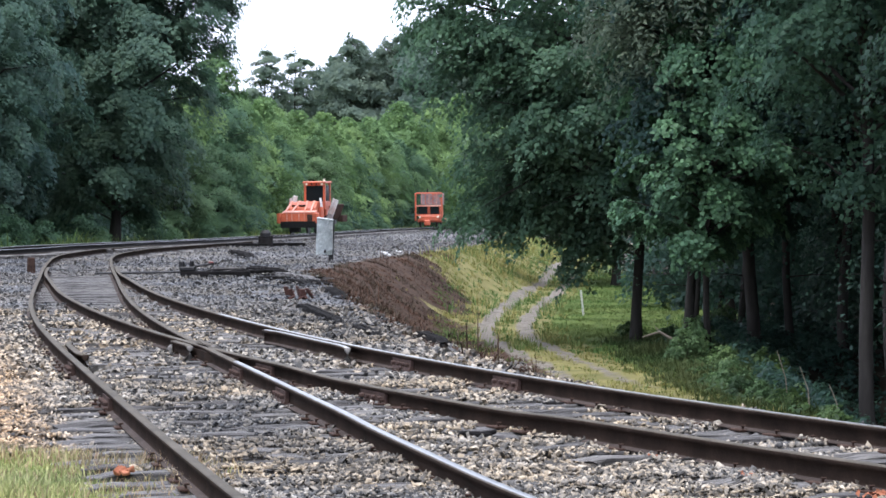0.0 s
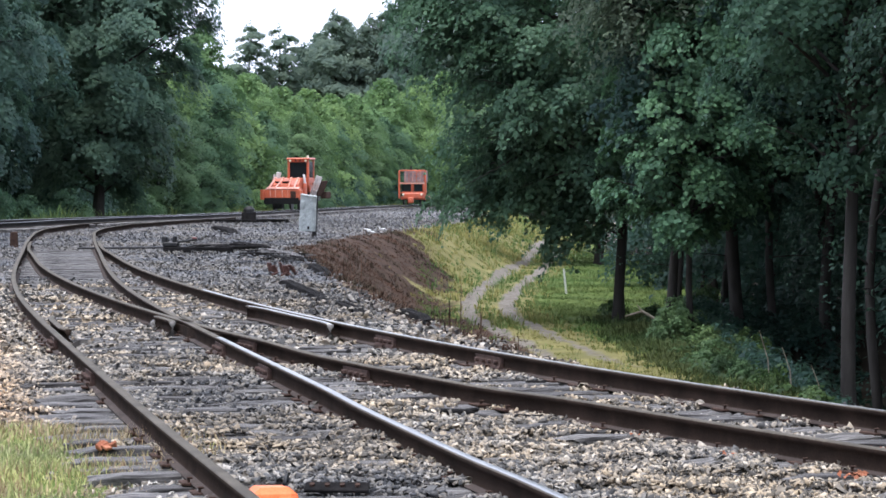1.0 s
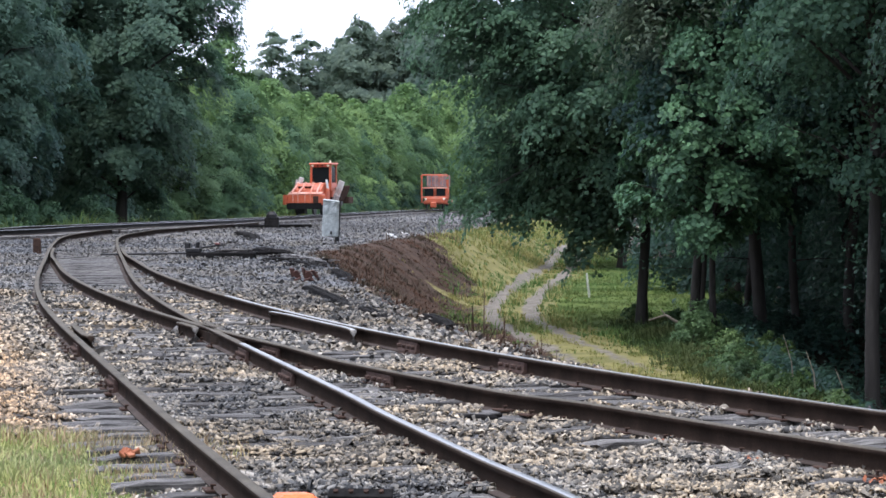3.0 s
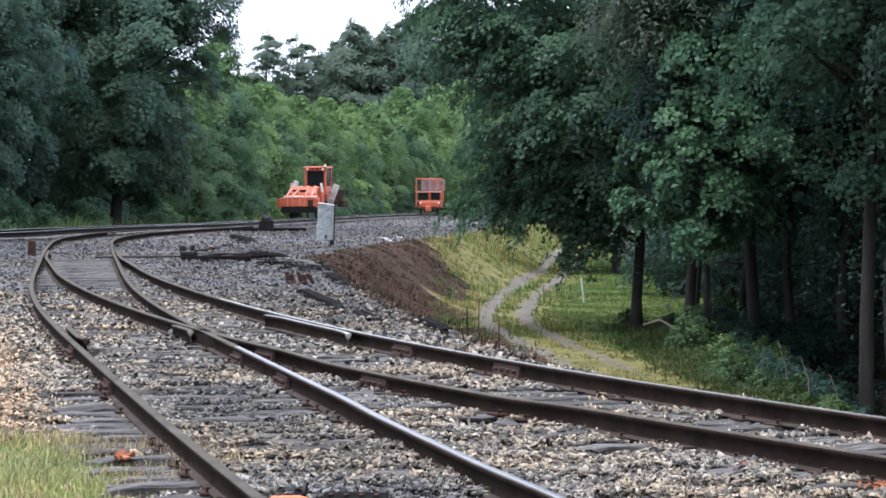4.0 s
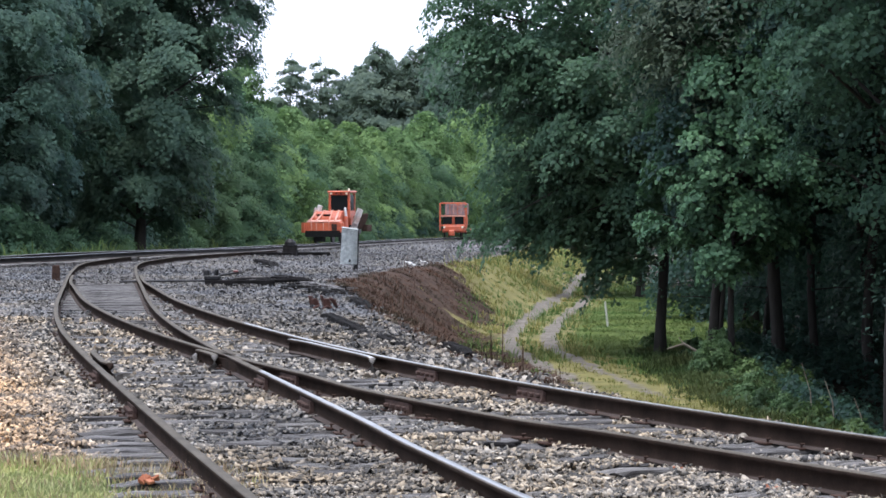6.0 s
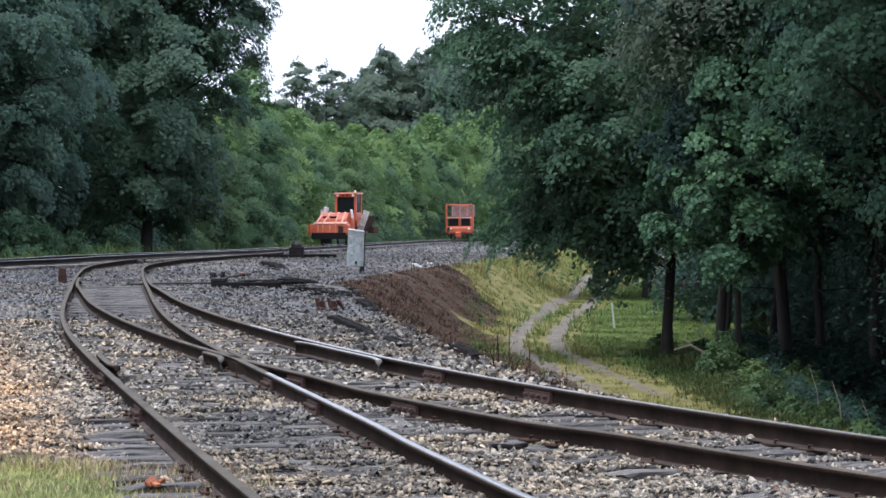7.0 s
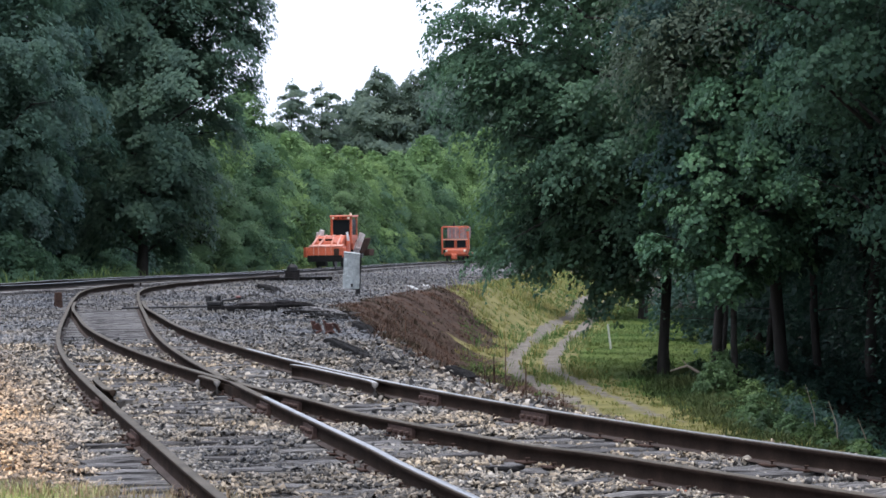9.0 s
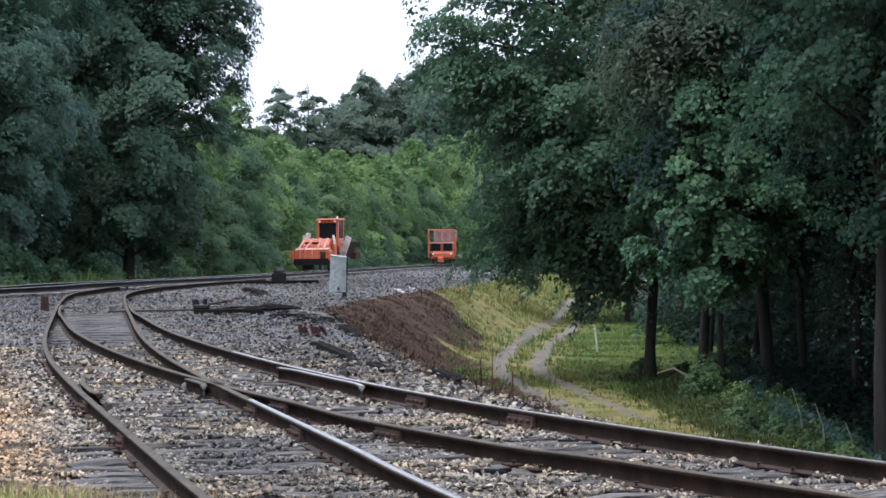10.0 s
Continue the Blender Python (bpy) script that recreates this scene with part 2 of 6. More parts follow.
def ground_material():
    m, n, l, b = material("ground", 0.95, 0.0, 0.15)

    def layer(name):
        at = n.new("ShaderNodeAttribute")
        at.attribute_name = name
        add = n.new("ShaderNodeMath")
        add.operation = "ADD"
        l.new(at.outputs["Fac"], add.inputs[0])
        edge = n.new("ShaderNodeMath")
        edge.operation = "MULTIPLY_ADD"
        l.new(noise_tex(n, l, 2.2, 5, 0.7), edge.inputs[0])
        edge.inputs[1].default_value, edge.inputs[2].default_value = 0.9, -0.45
        l.new(edge.outputs[0], add.inputs[1])
        return ramp(n, l, add.outputs[0], [(0.4, (0, 0, 0)), (0.6, (1, 1, 1))])

    vor = n.new("ShaderNodeTexVoronoi")
    vor.inputs["Scale"].default_value = 16
    co = n.new("ShaderNodeTexCoord")
    l.new(co.outputs["Object"], vor.inputs["Vector"])
    one = n.new("ShaderNodeSeparateColor")
    l.new(vor.outputs["Color"], one.inputs["Color"])
    gravel = ramp(n, l, one.outputs[0], [(0.0, (0.05, 0.05, 0.053)), (0.5, (0.13, 0.128, 0.13)), (1.0, (0.23, 0.228, 0.23))])
    gravel = mixed(n, l, 0.8, gravel, ramp(n, l, noise_tex(n, l, 0.4, 4), [(0.4, (0.8, 0.82, 0.86)), (0.62, (1.1, 1.0, 0.86))]), "MULTIPLY")
    soil = ramp(n, l, noise_tex(n, l, 1.5, 5), [(0.3, (0.018, 0.015, 0.012)), (0.7, (0.045, 0.037, 0.027))])
    green = ramp(n, l, noise_tex(n, l, 3, 6), [(0.3, (0.04, 0.07, 0.015)), (0.7, (0.13, 0.17, 0.04))])
    yellow = ramp(n, l, noise_tex(n, l, 1.2, 6), [(0.3, (0.12, 0.118, 0.045)), (0.7, (0.25, 0.22, 0.09))])
    brown = ramp(n, l, noise_tex(n, l, 4, 6), [(0.3, (0.036, 0.023, 0.017)), (0.7, (0.088, 0.054, 0.038))])
    rut = ramp(n, l, noise_tex(n, l, 5, 6), [(0.3, (0.085, 0.076, 0.065)), (0.7, (0.25, 0.222, 0.187))])
    c = mixed(n, l, layer("green"), soil, green)
    c = mixed(n, l, layer("yellow"), c, yellow)
    c = mixed(n, l, layer("brown"), c, brown)
    c = mixed(n, l, layer("road"), c, rut)
    c = mixed(n, l, layer("gravel"), c, gravel)
    l.new(c, b.inputs["Base Color"])
    bump(n, l, b, vor.outputs["Distance"], 0.35, 0.02)
    return m


GROUND = ground_material()
GLASS, _n, _l, _b = material("dark_cab_glass", 0.08, 0.0, 0.5)
_b.inputs["Base Color"].default_value = (0.012, 0.015, 0.018, 1)
RED_RAG = worn("rusty_orange_scrap", [(0.3, (0.3, 0.09, 0.045)), (0.7, (0.5, 0.2, 0.11))], 8, 0.85, 0.0, 80, 0.4)
SCRAP = worn("red_rust", [(0.3, (0.045, 0.02, 0.017)), (0.7, (0.12, 0.055, 0.042))], 8, 0.85, 0.0, 80, 0.4)
LAMP, _n, _l, _b = material("beacon_lens", 0.2, 0.0, 0.5)
_b.inputs["Base Color"].default_value = (0.8, 0.75, 0.6, 1)
RED, _n, _l, _b = material("red_lens", 0.3, 0.0, 0.5)
_b.inputs["Base Color"].default_value = (0.12, 0.025, 0.02, 1)


# ---------------------------------------------------------------- mesh helpers
def mesh_of(name, verts, faces, mats):
    me = bpy.data.meshes.new(name)
    me.from_pydata([tuple(v) for v in verts], [], [tuple(f) for f in faces])
    for m in mats if isinstance(mats, (list, tuple)) else [mats]:
        me.materials.append(m)
    return me


def mesh_np(name, verts, faces, mat):
    """A mesh from arrays of vertices (n, 3) and of faces (m, 3 or 4)."""
    me = bpy.data.meshes.new(name)
    k = faces.shape[1]
    me.vertices.add(len(verts))
    me.vertices.foreach_set("co", np.ascontiguousarray(verts, dtype=np.float32).ravel())
    me.loops.add(faces.size)
    me.loops.foreach_set("vertex_index", np.ascontiguousarray(faces, dtype=np.int32).ravel())
    me.polygons.add(len(faces))
    me.polygons.foreach_set("loop_start", np.arange(0, faces.size, k, dtype=np.int32))
    me.update(calc_edges=True)
    me.materials.append(mat)
    return me


def child(name, me, parent, label=""):
    ob = new(name, me)
    ob.parent = parent
    if label:
        tagged(ob, label)
    return ob


def part(name, bm, mat, parent, label=""):
    me = bpy.data.meshes.new(name)
    bm.to_mesh(me)
    bm.free()
    me.materials.append(mat)
    return child(name, me, parent, label)


def thing(name, m, label, category, group="", kind=""):
    ob = new(name)
    ob.empty_display_size = 0.2
    ob.matrix_world = m
    return tagged(ob, label, category, group, kind)


def box(bm, size, at=(0, 0, 0), rot=(0, 0, 0), bevel=0.0, taper=1.0):
    """A bevelled box; taper narrows its top."""
    got = bmesh.ops.create_cube(bm, size=1.0)["verts"]
    for v in got:
        k = taper if v.co.z > 0 else 1.0
        v.co = Vector((v.co.x * size[0] * k, v.co.y * size[1] * k, v.co.z * size[2]))
    if bevel:
        edges = list({e for v in got for e in v.link_edges})
        got = list({v for v in bmesh.ops.bevel(bm, geom=edges, offset=bevel, segments=1, affect="EDGES")["verts"]} | {v for v in got if v.is_valid})
    bmesh.ops.transform(bm, matrix=pose(*at, *rot), verts=[v for v in got if v.is_valid])
    return bm


def rod(bm, a, b, r, sides=8, r2=None):
    a, b = Vector(a), Vector(b)
    d = b - a
    m = Matrix.Translation((a + b) / 2) @ d.to_track_quat("Z", "Y").to_matrix().to_4x4()
    bmesh.ops.create_cone(bm, cap_ends=True, segments=sides, radius1=r, radius2=r if r2 is None else r2, depth=d.length, matrix=m)
    return bm


def prism(bm, outline, x0, x1):
    """The outline in (y, z), drawn out along x."""
    a = [bm.verts.new((x0, y, z)) for y, z in outline]
    b = [bm.verts.new((x1, y, z)) for y, z in outline]
    n = len(outline)
    for i in range(n):
        bm.faces.new((a[i], a[(i + 1) % n], b[(i + 1) % n], b[i]))
    bm.faces.new(a[::-1])
    bm.faces.new(b)
    bmesh.ops.recalc_face_normals(bm, faces=bm.faces)
    return bm


def spline(points, step):
    """Points evenly along a smooth line through those given."""
    p = np.array(points, float)
    p = np.vstack([2 * p[0] - p[1], p, 2 * p[-1] - p[-2]])
    out = []
    for i in range(1, len(p) - 2):
        t = np.linspace(0, 1, 40, endpoint=False)[:, None]
        a, b, c, d = p[i - 1], p[i], p[i + 1], p[i + 2]
        out.append(0.5 * (2 * b + (c - a) * t + (2 * a - 5 * b + 4 * c - d) * t ** 2 + (3 * b - a - 3 * c + d) * t ** 3))
    out = np.vstack(out + [p[-2:-1]])
    s = np.concatenate([[0], np.hypot(*np.diff(out[:, :2], axis=0).T).cumsum()])
    q = np.arange(0, s[-1], step)
    return np.stack([np.interp(q, s, out[:, k]) for k in range(out.shape[1])], 1)


def directions(line):
    d = np.gradient(line[:, :2], axis=0)
    return d / np.hypot(d[:, 0], d[:, 1])[:, None]


def offset(line, by):
    """The line moved to its right."""
    d = directions(line)
    out = line.copy()
    out[:, 0] += by * d[:, 1]
    out[:, 1] -= by * d[:, 0]
    return out


# ---------------------------------------------------------------- the plan
def level(y):
    """Height of the rail tops: level near, falling away beyond the junction."""
    return np.interp(y, [80, 88, 98, 125, 170, 220, 264, 320, 420], [0, -0.02, -0.12, -0.45, -0.9, -1.3, -1.71, -2.31, -3.3])


SIDING = spline([(1.05, 9.0), (0.09, 13.84), (-0.83, 18.53), (-1.72, 23.23), (-2.64, 28.16), (-3.5, 32.86), (-4.31, 37.57), (-5.07, 42.53),
                 (-5.71, 47.27), (-6.3, 52.01), (-6.9, 56.99), (-7.48, 61.74), (-8.04, 66.48), (-8.6, 71.46), (-9.08, 76.22),
                 (-9.35, 81.2), (-9.3, 88.0), (-9.1, 98.0), (-8.95, 112.0), (-8.75, 130.0)], 0.4)
BRANCH = spline([(9.0, 6.8), (6.04, 12.05), (3.88, 16.32), (1.94, 20.69), (0.16, 25.37), (-1.28, 29.94), (-2.5, 34.56), (-3.62, 39.44),
                 (-4.58, 44.13), (-5.44, 48.83), (-6.22, 53.78), (-6.95, 58.9), (-7.5, 62.8), (-7.95, 66.2)], 0.4)
MAIN = spline([(-40, 30), (-27, 52), (-18.5, 67), (-12.9, 80), (-11.5, 88.0), (-10.75, 98.0), (-9.7, 125.0), (-7.6, 170.0), (-3.8, 220.0), (-0.6, 264.0), (2.7, 320.0), (8.0, 400.0)], 1.2)
ROAD = spline([(14, 12), (9.5, 24), (6.4, 34), (4.4, 43), (3.02, 52.0), (2.38, 57.5), (1.75, 66.2), (1.75, 73.3), (2.42, 83.8), (4.08, 103.0), (5.9, 128.0), (9.5, 170), (15, 230)], 0.5)
EDGE_Y = [0, 12, 20, 24, 27, 28.9, 30.5, 32.6, 38, 52, 67, 73, 84, 92, 117, 173, 240, 320]
EDGE_X = [13.5, 7.75, 3.95, 2.4, 1.3, 0.95, 0.7, 0.3, -0.5, -1.7, -3.0, -2.5, -1.1, 0.0, 1.6, 4.5, 4.5, 8.5]


def edge(y):
    """x of the ballast's outer edge, from which the bank falls to the dirt road."""
    return np.interp(y, EDGE_Y, EDGE_X)


def smooth(t):
    t = np.clip(t, 0, 1)
    return t * t * (3 - 2 * t)


def wave(x, y, s, k=0.0):
    return np.sin(x * s + 1.7 * np.sin(y * s * 0.7 + k) + k) * np.sin(y * s * 1.1 + 1.3 * np.sin(x * s * 0.9 + 2 * k) + 3 * k)


def main_x(y):
    return np.interp(y, MAIN[:, 1], MAIN[:, 0])


def bare_ends(x, y):
    """The tie ends beside the siding, from which the ballast has washed away."""
    a = x - np.interp(y, rail_a[:, 1], rail_a[:, 0])
    return smooth((0.55 - np.abs(a + 0.5)) / 0.2) * smooth((24.5 - y) / 2)


def height(x, y):
    """The ground's height."""
    x, y = np.asarray(x, float), np.asarray(y, float)
    top = level(y) - 0.2 - 0.03 * bare_ends(x, y) + 0.012 * wave(x, y, 2.3) + 0.02 * wave(x, y, 0.5, 1)
    floor_z = np.interp(y, [0, 130, 230, 420, 2000], [-1.75, -1.75, -2.6, -4.4, -4.4]) + 0.06 * wave(x, y, 0.8, 2)
    floor_z = floor_z - 2.4 * smooth((x - 5.5) / 3.0) * smooth((61 - y) / 9)
    wide = np.interp(y, [0, 20, 40, 110, 160, 300], [3.0, 3.0, 2.9, 3.3, 6, 8])
    d = x - edge(y)
    z = top + (floor_z - top) * smooth(d / wide)
    left = smooth((main_x(y) - 2.3 - x) / 2.5) * (y > 40)
    z = z - 0.35 * left * smooth((y - 60) / 20)
    hill = smooth((y - 330) / 300) * 9
    return z + hill


# ---------------------------------------------------------------- ground
def build_ground():
    xs = np.concatenate([np.linspace(-900, -30, 14), np.arange(-28, -12, 1.0), np.arange(-12, 0, 0.33), np.arange(0, 6, 0.2), np.arange(6, 14, 0.33), np.arange(14, 32, 1.5), np.linspace(34, 900, 14)])
    ys = np.concatenate([np.linspace(-300, 6, 10), np.arange(8, 60, 0.33), np.arange(60, 140, 0.45), np.arange(140, 350, 5), np.linspace(355, 2500, 20)])
    X, Y = np.meshgrid(xs, ys)
    Z = height(X, Y)
    v = np.stack([X, Y, Z], -1).reshape(-1, 3)
    i = np.arange(len(ys) - 1)[:, None] * len(xs) + np.arange(len(xs) - 1)[None]
    f = np.stack([i, i + 1, i + 1 + len(xs), i + len(xs)], -1).reshape(-1, 4)
    me = mesh_np("ground", v, f, GROUND)
    me.polygons.foreach_set("use_smooth", np.ones(len(f), bool))
    x, y = v[:, 0], v[:, 1]
    for name, value in zones(x, y).items():
        me.attributes.new(name, "FLOAT", "POINT").data.foreach_set("value", value.astype(np.float32))
    ob = new("ground", me)
    return tagged(ob, "railway ballast, grassy bank and dirt track", "ground", kind="structure")


def road_offset(x, y):
    """Distance across the dirt road from its middle line."""
    return (x - np.interp(y, ROAD[:, 1], ROAD[:, 0])) * 0.96


def zones(x, y):
    d = x - edge(y)
    gravel = smooth(0.5 - d / 1.3) * smooth(0.5 + (x - main_x(y) + 2.6) / 0.6)
    # grass by the foot of the siding
    tuft = smooth(1.6 - np.hypot((x + 3.0) / 1.25, (y - 17.0) / 3.4))
    gravel = gravel * (1 - tuft)
    r = road_offset(x, y)
    ruts = np.maximum(smooth(1.2 - np.abs(r - 0.5 - 0.025 * wave(x, y, 0.5, 0.1)) / 0.29), smooth(1.2 - np.abs(r + 0.42 - 0.025 * wave(x, y, 0.5, 0.7)) / 0.31)) * (d > 1.3) * smooth((y - 47.5) / 4) * (0.62 + 0.38 * smooth((y - 55) / 8))
    near = smooth((66 - y) / 14) * smooth((y - 49) / 6) * smooth(1.2 - np.abs(r) / 0.6)
    road = np.maximum(ruts, near * 0.3)
    bank = smooth(d / 0.5 + 0.5) * smooth((4.2 - d) / 1.2)
    ragged = 6 * wave(x, y, 0.35, 0.3) + 5 * wave(x, y, 1.3, 0.8)
    brown = smooth(d / 0.5 + 0.5) * smooth((4.7 - d) / 1.2) * smooth((y - 28) / 5) * smooth((100 + ragged - 7 * d - y) / 12)
    yellow = np.maximum(bank * smooth((y + 7 * d - 84 - ragged) / 12), smooth(1.9 - np.abs(r - 0.1) / np.where(r > 0, 0.8 + 0.12 * smooth((72 - y) / 10), 0.75 + 0.15 * smooth((72 - y) / 10))) * (d > 1.5) * 0.75)
    green = smooth((d - 1.0) / 1.0) * np.where(y < 62, smooth((5.6 - x) / 0.8), smooth((10 - x) / 4)) + (x < main_x(y) - 2.5) * 0.8 + tuft
    return {"gravel": gravel, "road": road, "brown": brown, "yellow": yellow, "green": np.clip(green, 0, 1)}


# ---------------------------------------------------------------- track
def rail_outline():
    h, b, hw = 0.158, 0.064, 0.035
    right = [(b, -h), (b, -h + 0.011), (0.016, -h + 0.022), (0.0085, -h + 0.038), (0.0085, -0.045), (hw, -0.033), (hw, -0.008), (hw - 0.008, 0.0)]
    return right + [(-x, z) for x, z in right[::-1]]


def rail_mesh(name, line, top_mat, dull_from=1e9, ends=0, shoulder=3, side=None):
    """The rail's outline swept along the line (x, y, z); beyond dull_from its head is not polished."""
    o = np.array(rail_outline())
    k, n = len(o), len(line)
    d = directions(line)
    v = np.empty((n, k, 3))
    v[:, :, 0] = line[:, None, 0] + d[:, None, 1] * o[None, :, 0]
    v[:, :, 1] = line[:, None, 1] - d[:, None, 0] * o[None, :, 0]
    v[:, :, 2] = line[:, None, 2] + o[None, :, 1]
    v = np.concatenate([v[:1].mean(1, keepdims=True).repeat(k, 1), v, v[-1:].mean(1, keepdims=True).repeat(k, 1)])
    n += 2
    i = np.arange(n - 1)[:, None] * k
    j = np.arange(k)[None]
    f = np.stack([i + j, i + (j + 1) % k, i + k + (j + 1) % k, i + k + j], -1).reshape(-1, 4)
    me = mesh_np(name, v.reshape(-1, 3), f, side or RAIL_SIDE)
    me.materials.append(top_mat)
    me.materials.append(RAIL_BASE)
    slot = np.zeros((n - 1, k), np.int32)
    slot[:, 7], slot[:, 6], slot[:, 8] = 1, shoulder, shoulder
    slot[:, [0, 1, 13, 14]] = 2
    slot[[0, -1]] = ends
    far = np.append(line[:, 1], line[-1, 1]) > dull_from
    slot[np.ix_(far, [6, 7, 8])] = 3
    me.materials.append(RAIL_DULL)
    me.materials.append(WORN_END)
    me.polygons.foreach_set("material_index", slot.ravel())
    return me


def with_level(line, wobble=0.0):
    z = level(line[:, 1]) + wobble * np.sin(line[:, 1] * 1.3) * np.sin(line[:, 1] * 0.37)
    return np.column_stack([line[:, 0], line[:, 1], z])


def tie_mesh(length, seed, depth=0.15):
    """A weathered tie: rough along its edges, split and broken at the ends."""
    rng = np.random.default_rng(int(seed * 1e6) % 99991)
    n = int(length / 0.16)
    u = np.linspace(-length / 2, length / 2, n) + rng.normal(0, 0.02, n)
    v = np.empty((n, 7, 3))
    for k, (y, z) in enumerate(((-0.11, -depth), (-0.112, -0.012), (-0.098, 0), (rng.uniform(-0.04, 0.04), -0.004), (0.098, 0), (0.112, -0.012), (0.11, -depth))):
        v[:, k, 0] = u + rng.normal(0, 0.012, n)
        v[:, k, 1] = y + rng.normal(0, 0.005, n)
        v[:, k, 2] = z + rng.normal(0, 0.003, n)
    v[[0, -1], :, 0] += rng.uniform(-0.07, 0.07, (2, 7))
    v[[0, -1], 1:6, 2] -= rng.uniform(0, 0.03, (2, 1))
    worn_at = rng.integers(1, n - 1, 3)
    v[worn_at, 1:4, 2] -= rng.uniform(0.005, 0.022, (3, 1))
    faces = [(a * 7 + k, a * 7 + k + 1, a * 7 + k + 8, a * 7 + k + 7) for a in range(n - 1) for k in range(6)]
    faces += [tuple(range(6, -1, -1)), tuple(range((n - 1) * 7, n * 7))]
    return mesh_of("tie", v.reshape(-1, 3), faces, TIE)


TIES = [tie_mesh(2.6, 0.37 + 0.11 * s) for s in range(8)]


def lay_ties(parent, line, y0, y1, gap=0.53, long=None, jitter=0.03, seed=1, lift=0.0):
    """Ties across the line; long gives a line to which they reach on the right."""
    rng = random.Random(seed)
    d = directions(line)
    s = np.concatenate([[0], np.hypot(*np.diff(line[:, :2], axis=0).T).cumsum()])
    spots = []
    for q in np.arange(s[0], s[-1], gap):
        q += rng.uniform(-jitter, jitter)
        x, y = np.interp(q, s, line[:, 0]), np.interp(q, s, line[:, 1])
        dx, dy = np.interp(q, s, d[:, 0]), np.interp(q, s, d[:, 1])
        if not y0 <= y <= y1:
            continue
        reach = 0.0
        if long is not None:
            k = np.hypot(long[:, 0] - x, long[:, 1] - y).argmin()
            reach = float(np.hypot(long[k, 0] - x, long[k, 1] - y))
        z = float(level(y)) - 0.161 + lift
        yaw = math.degrees(math.atan2(dy, dx)) - 90 + rng.uniform(-2.5, 2.5)
        me = rng.choice(TIES) if reach < 0.1 else tie_mesh(2.6 + reach, rng.random())
        t = child("tie", me, parent)
        mid = reach / 2 + rng.uniform(-0.14, 0.14)
        t.matrix_local = pose(x + mid * dy, y - mid * dx, z + rng.uniform(-0.006, 0.014), rng.uniform(-0.6, 0.6), rng.uniform(-0.4, 0.4), yaw)
        spots.append((x, y, dx, dy, z))
    return spots


def plate_mesh():
    bm = bmesh.new()
    box(bm, (0.235, 0.19, 0.016), (0, 0, 0.0), bevel=0.003)
    for sx, sy in ((0.075, 0.05), (-0.075, -0.05)):
        rod(bm, (sx, sy, -0.02), (sx, sy, 0.035), 0.009, 6)
        box(bm, (0.035, 0.025, 0.012), (sx * 0.92, sy, 0.034), bevel=0.004)
    me = bpy.data.meshes.new("tie_plate")
    bm.to_mesh(me)
    bm.free()
    me.materials.append(RUST)
    return me


def joint_bar_mesh():
    """A pair of bars bolted through the web of a rail."""
    bm = bmesh.new()
    for sx in (-1, 1):
        prism(bm, [(sx * 0.012, -0.145), (sx * 0.066, -0.14), (sx * 0.05, -0.11), (sx * 0.046, -0.06), (sx * 0.05, -0.034), (sx * 0.012, -0.046)], -0.32, 0.32)
        for b in (-0.24, -0.08, 0.08, 0.24):
            rod(bm, (b, sx * 0.02, -0.083), (b, sx * 0.085, -0.083), 0.02, 6)
    me = bpy.data.meshes.new("joint_bar")
    bm.to_mesh(me)
    bm.free()
    me.materials.append(JOINT_IRON)
    return me


PLATE, JOINT = plate_mesh(), joint_bar_mesh()


def add_plates(parent, spots, rail, y0, y1):
    for x, y, dx, dy, z in spots:
        if y0 <= y <= y1 and random.random() < 0.72:
            k = np.hypot(rail[:, 0] - x, rail[:, 1] - y).argmin()
            across = (rail[k, 0] - x) * dx + (rail[k, 1] - y) * dy
            p = rail[k, :2] - np.array([dx, dy]) * across
            t = child("tie_plate", PLATE, parent)
            t.matrix_local = pose(p[0], p[1], z + 0.006, 0, 0, math.degrees(math.atan2(dy, dx)) - 90)


def add_joint(parent, rail, y):
    k = int(np.abs(rail[:, 1] - y).argmin())
    d = directions(rail)[k]
    t = child("joint_bar", JOINT, parent, "rusty bolted joint bars")
    t.matrix_local = pose(rail[k, 0], rail[k, 1], rail[k, 2], 0, 0, math.degrees(math.atan2(d[1], d[0])))


def merge_into(line, other, y0, y1, gap):
    """The line drawn smoothly to a parallel gap beside the other."""
    out = line.copy()
    ox = np.interp(line[:, 1], other[:, 1], other[:, 0])
    w = smooth((line[:, 1] - y0) / (y1 - y0))
    want = ox + np.sign(gap) * np.maximum(abs(gap), np.abs(line[:, 0] - ox) * (1 - w))
    out[:, 0] = line[:, 0] * (1 - w) + want * w
    return out


HALF = 0.7525
rail_a = with_level(offset(SIDING, -HALF))
rail_b = with_level(offset(SIDING, HALF))
rail_c = with_level(merge_into(offset(BRANCH, -HALF), rail_a, 52, 65, 0.085))
# low joints
rail_c[:, 2] -= 0.028 * smooth((rail_c[:, 1] - 20.5) / 2) * smooth((28 - rail_c[:, 1]) / 2)
rail_b[:, 2] -= 0.014 * smooth((rail_b[:, 1] - 15) / 2) * smooth((22 - rail_b[:, 1]) / 2)
rail_d = with_level(merge_into(offset(BRANCH, HALF), rail_b, 52, 65, 0.085))


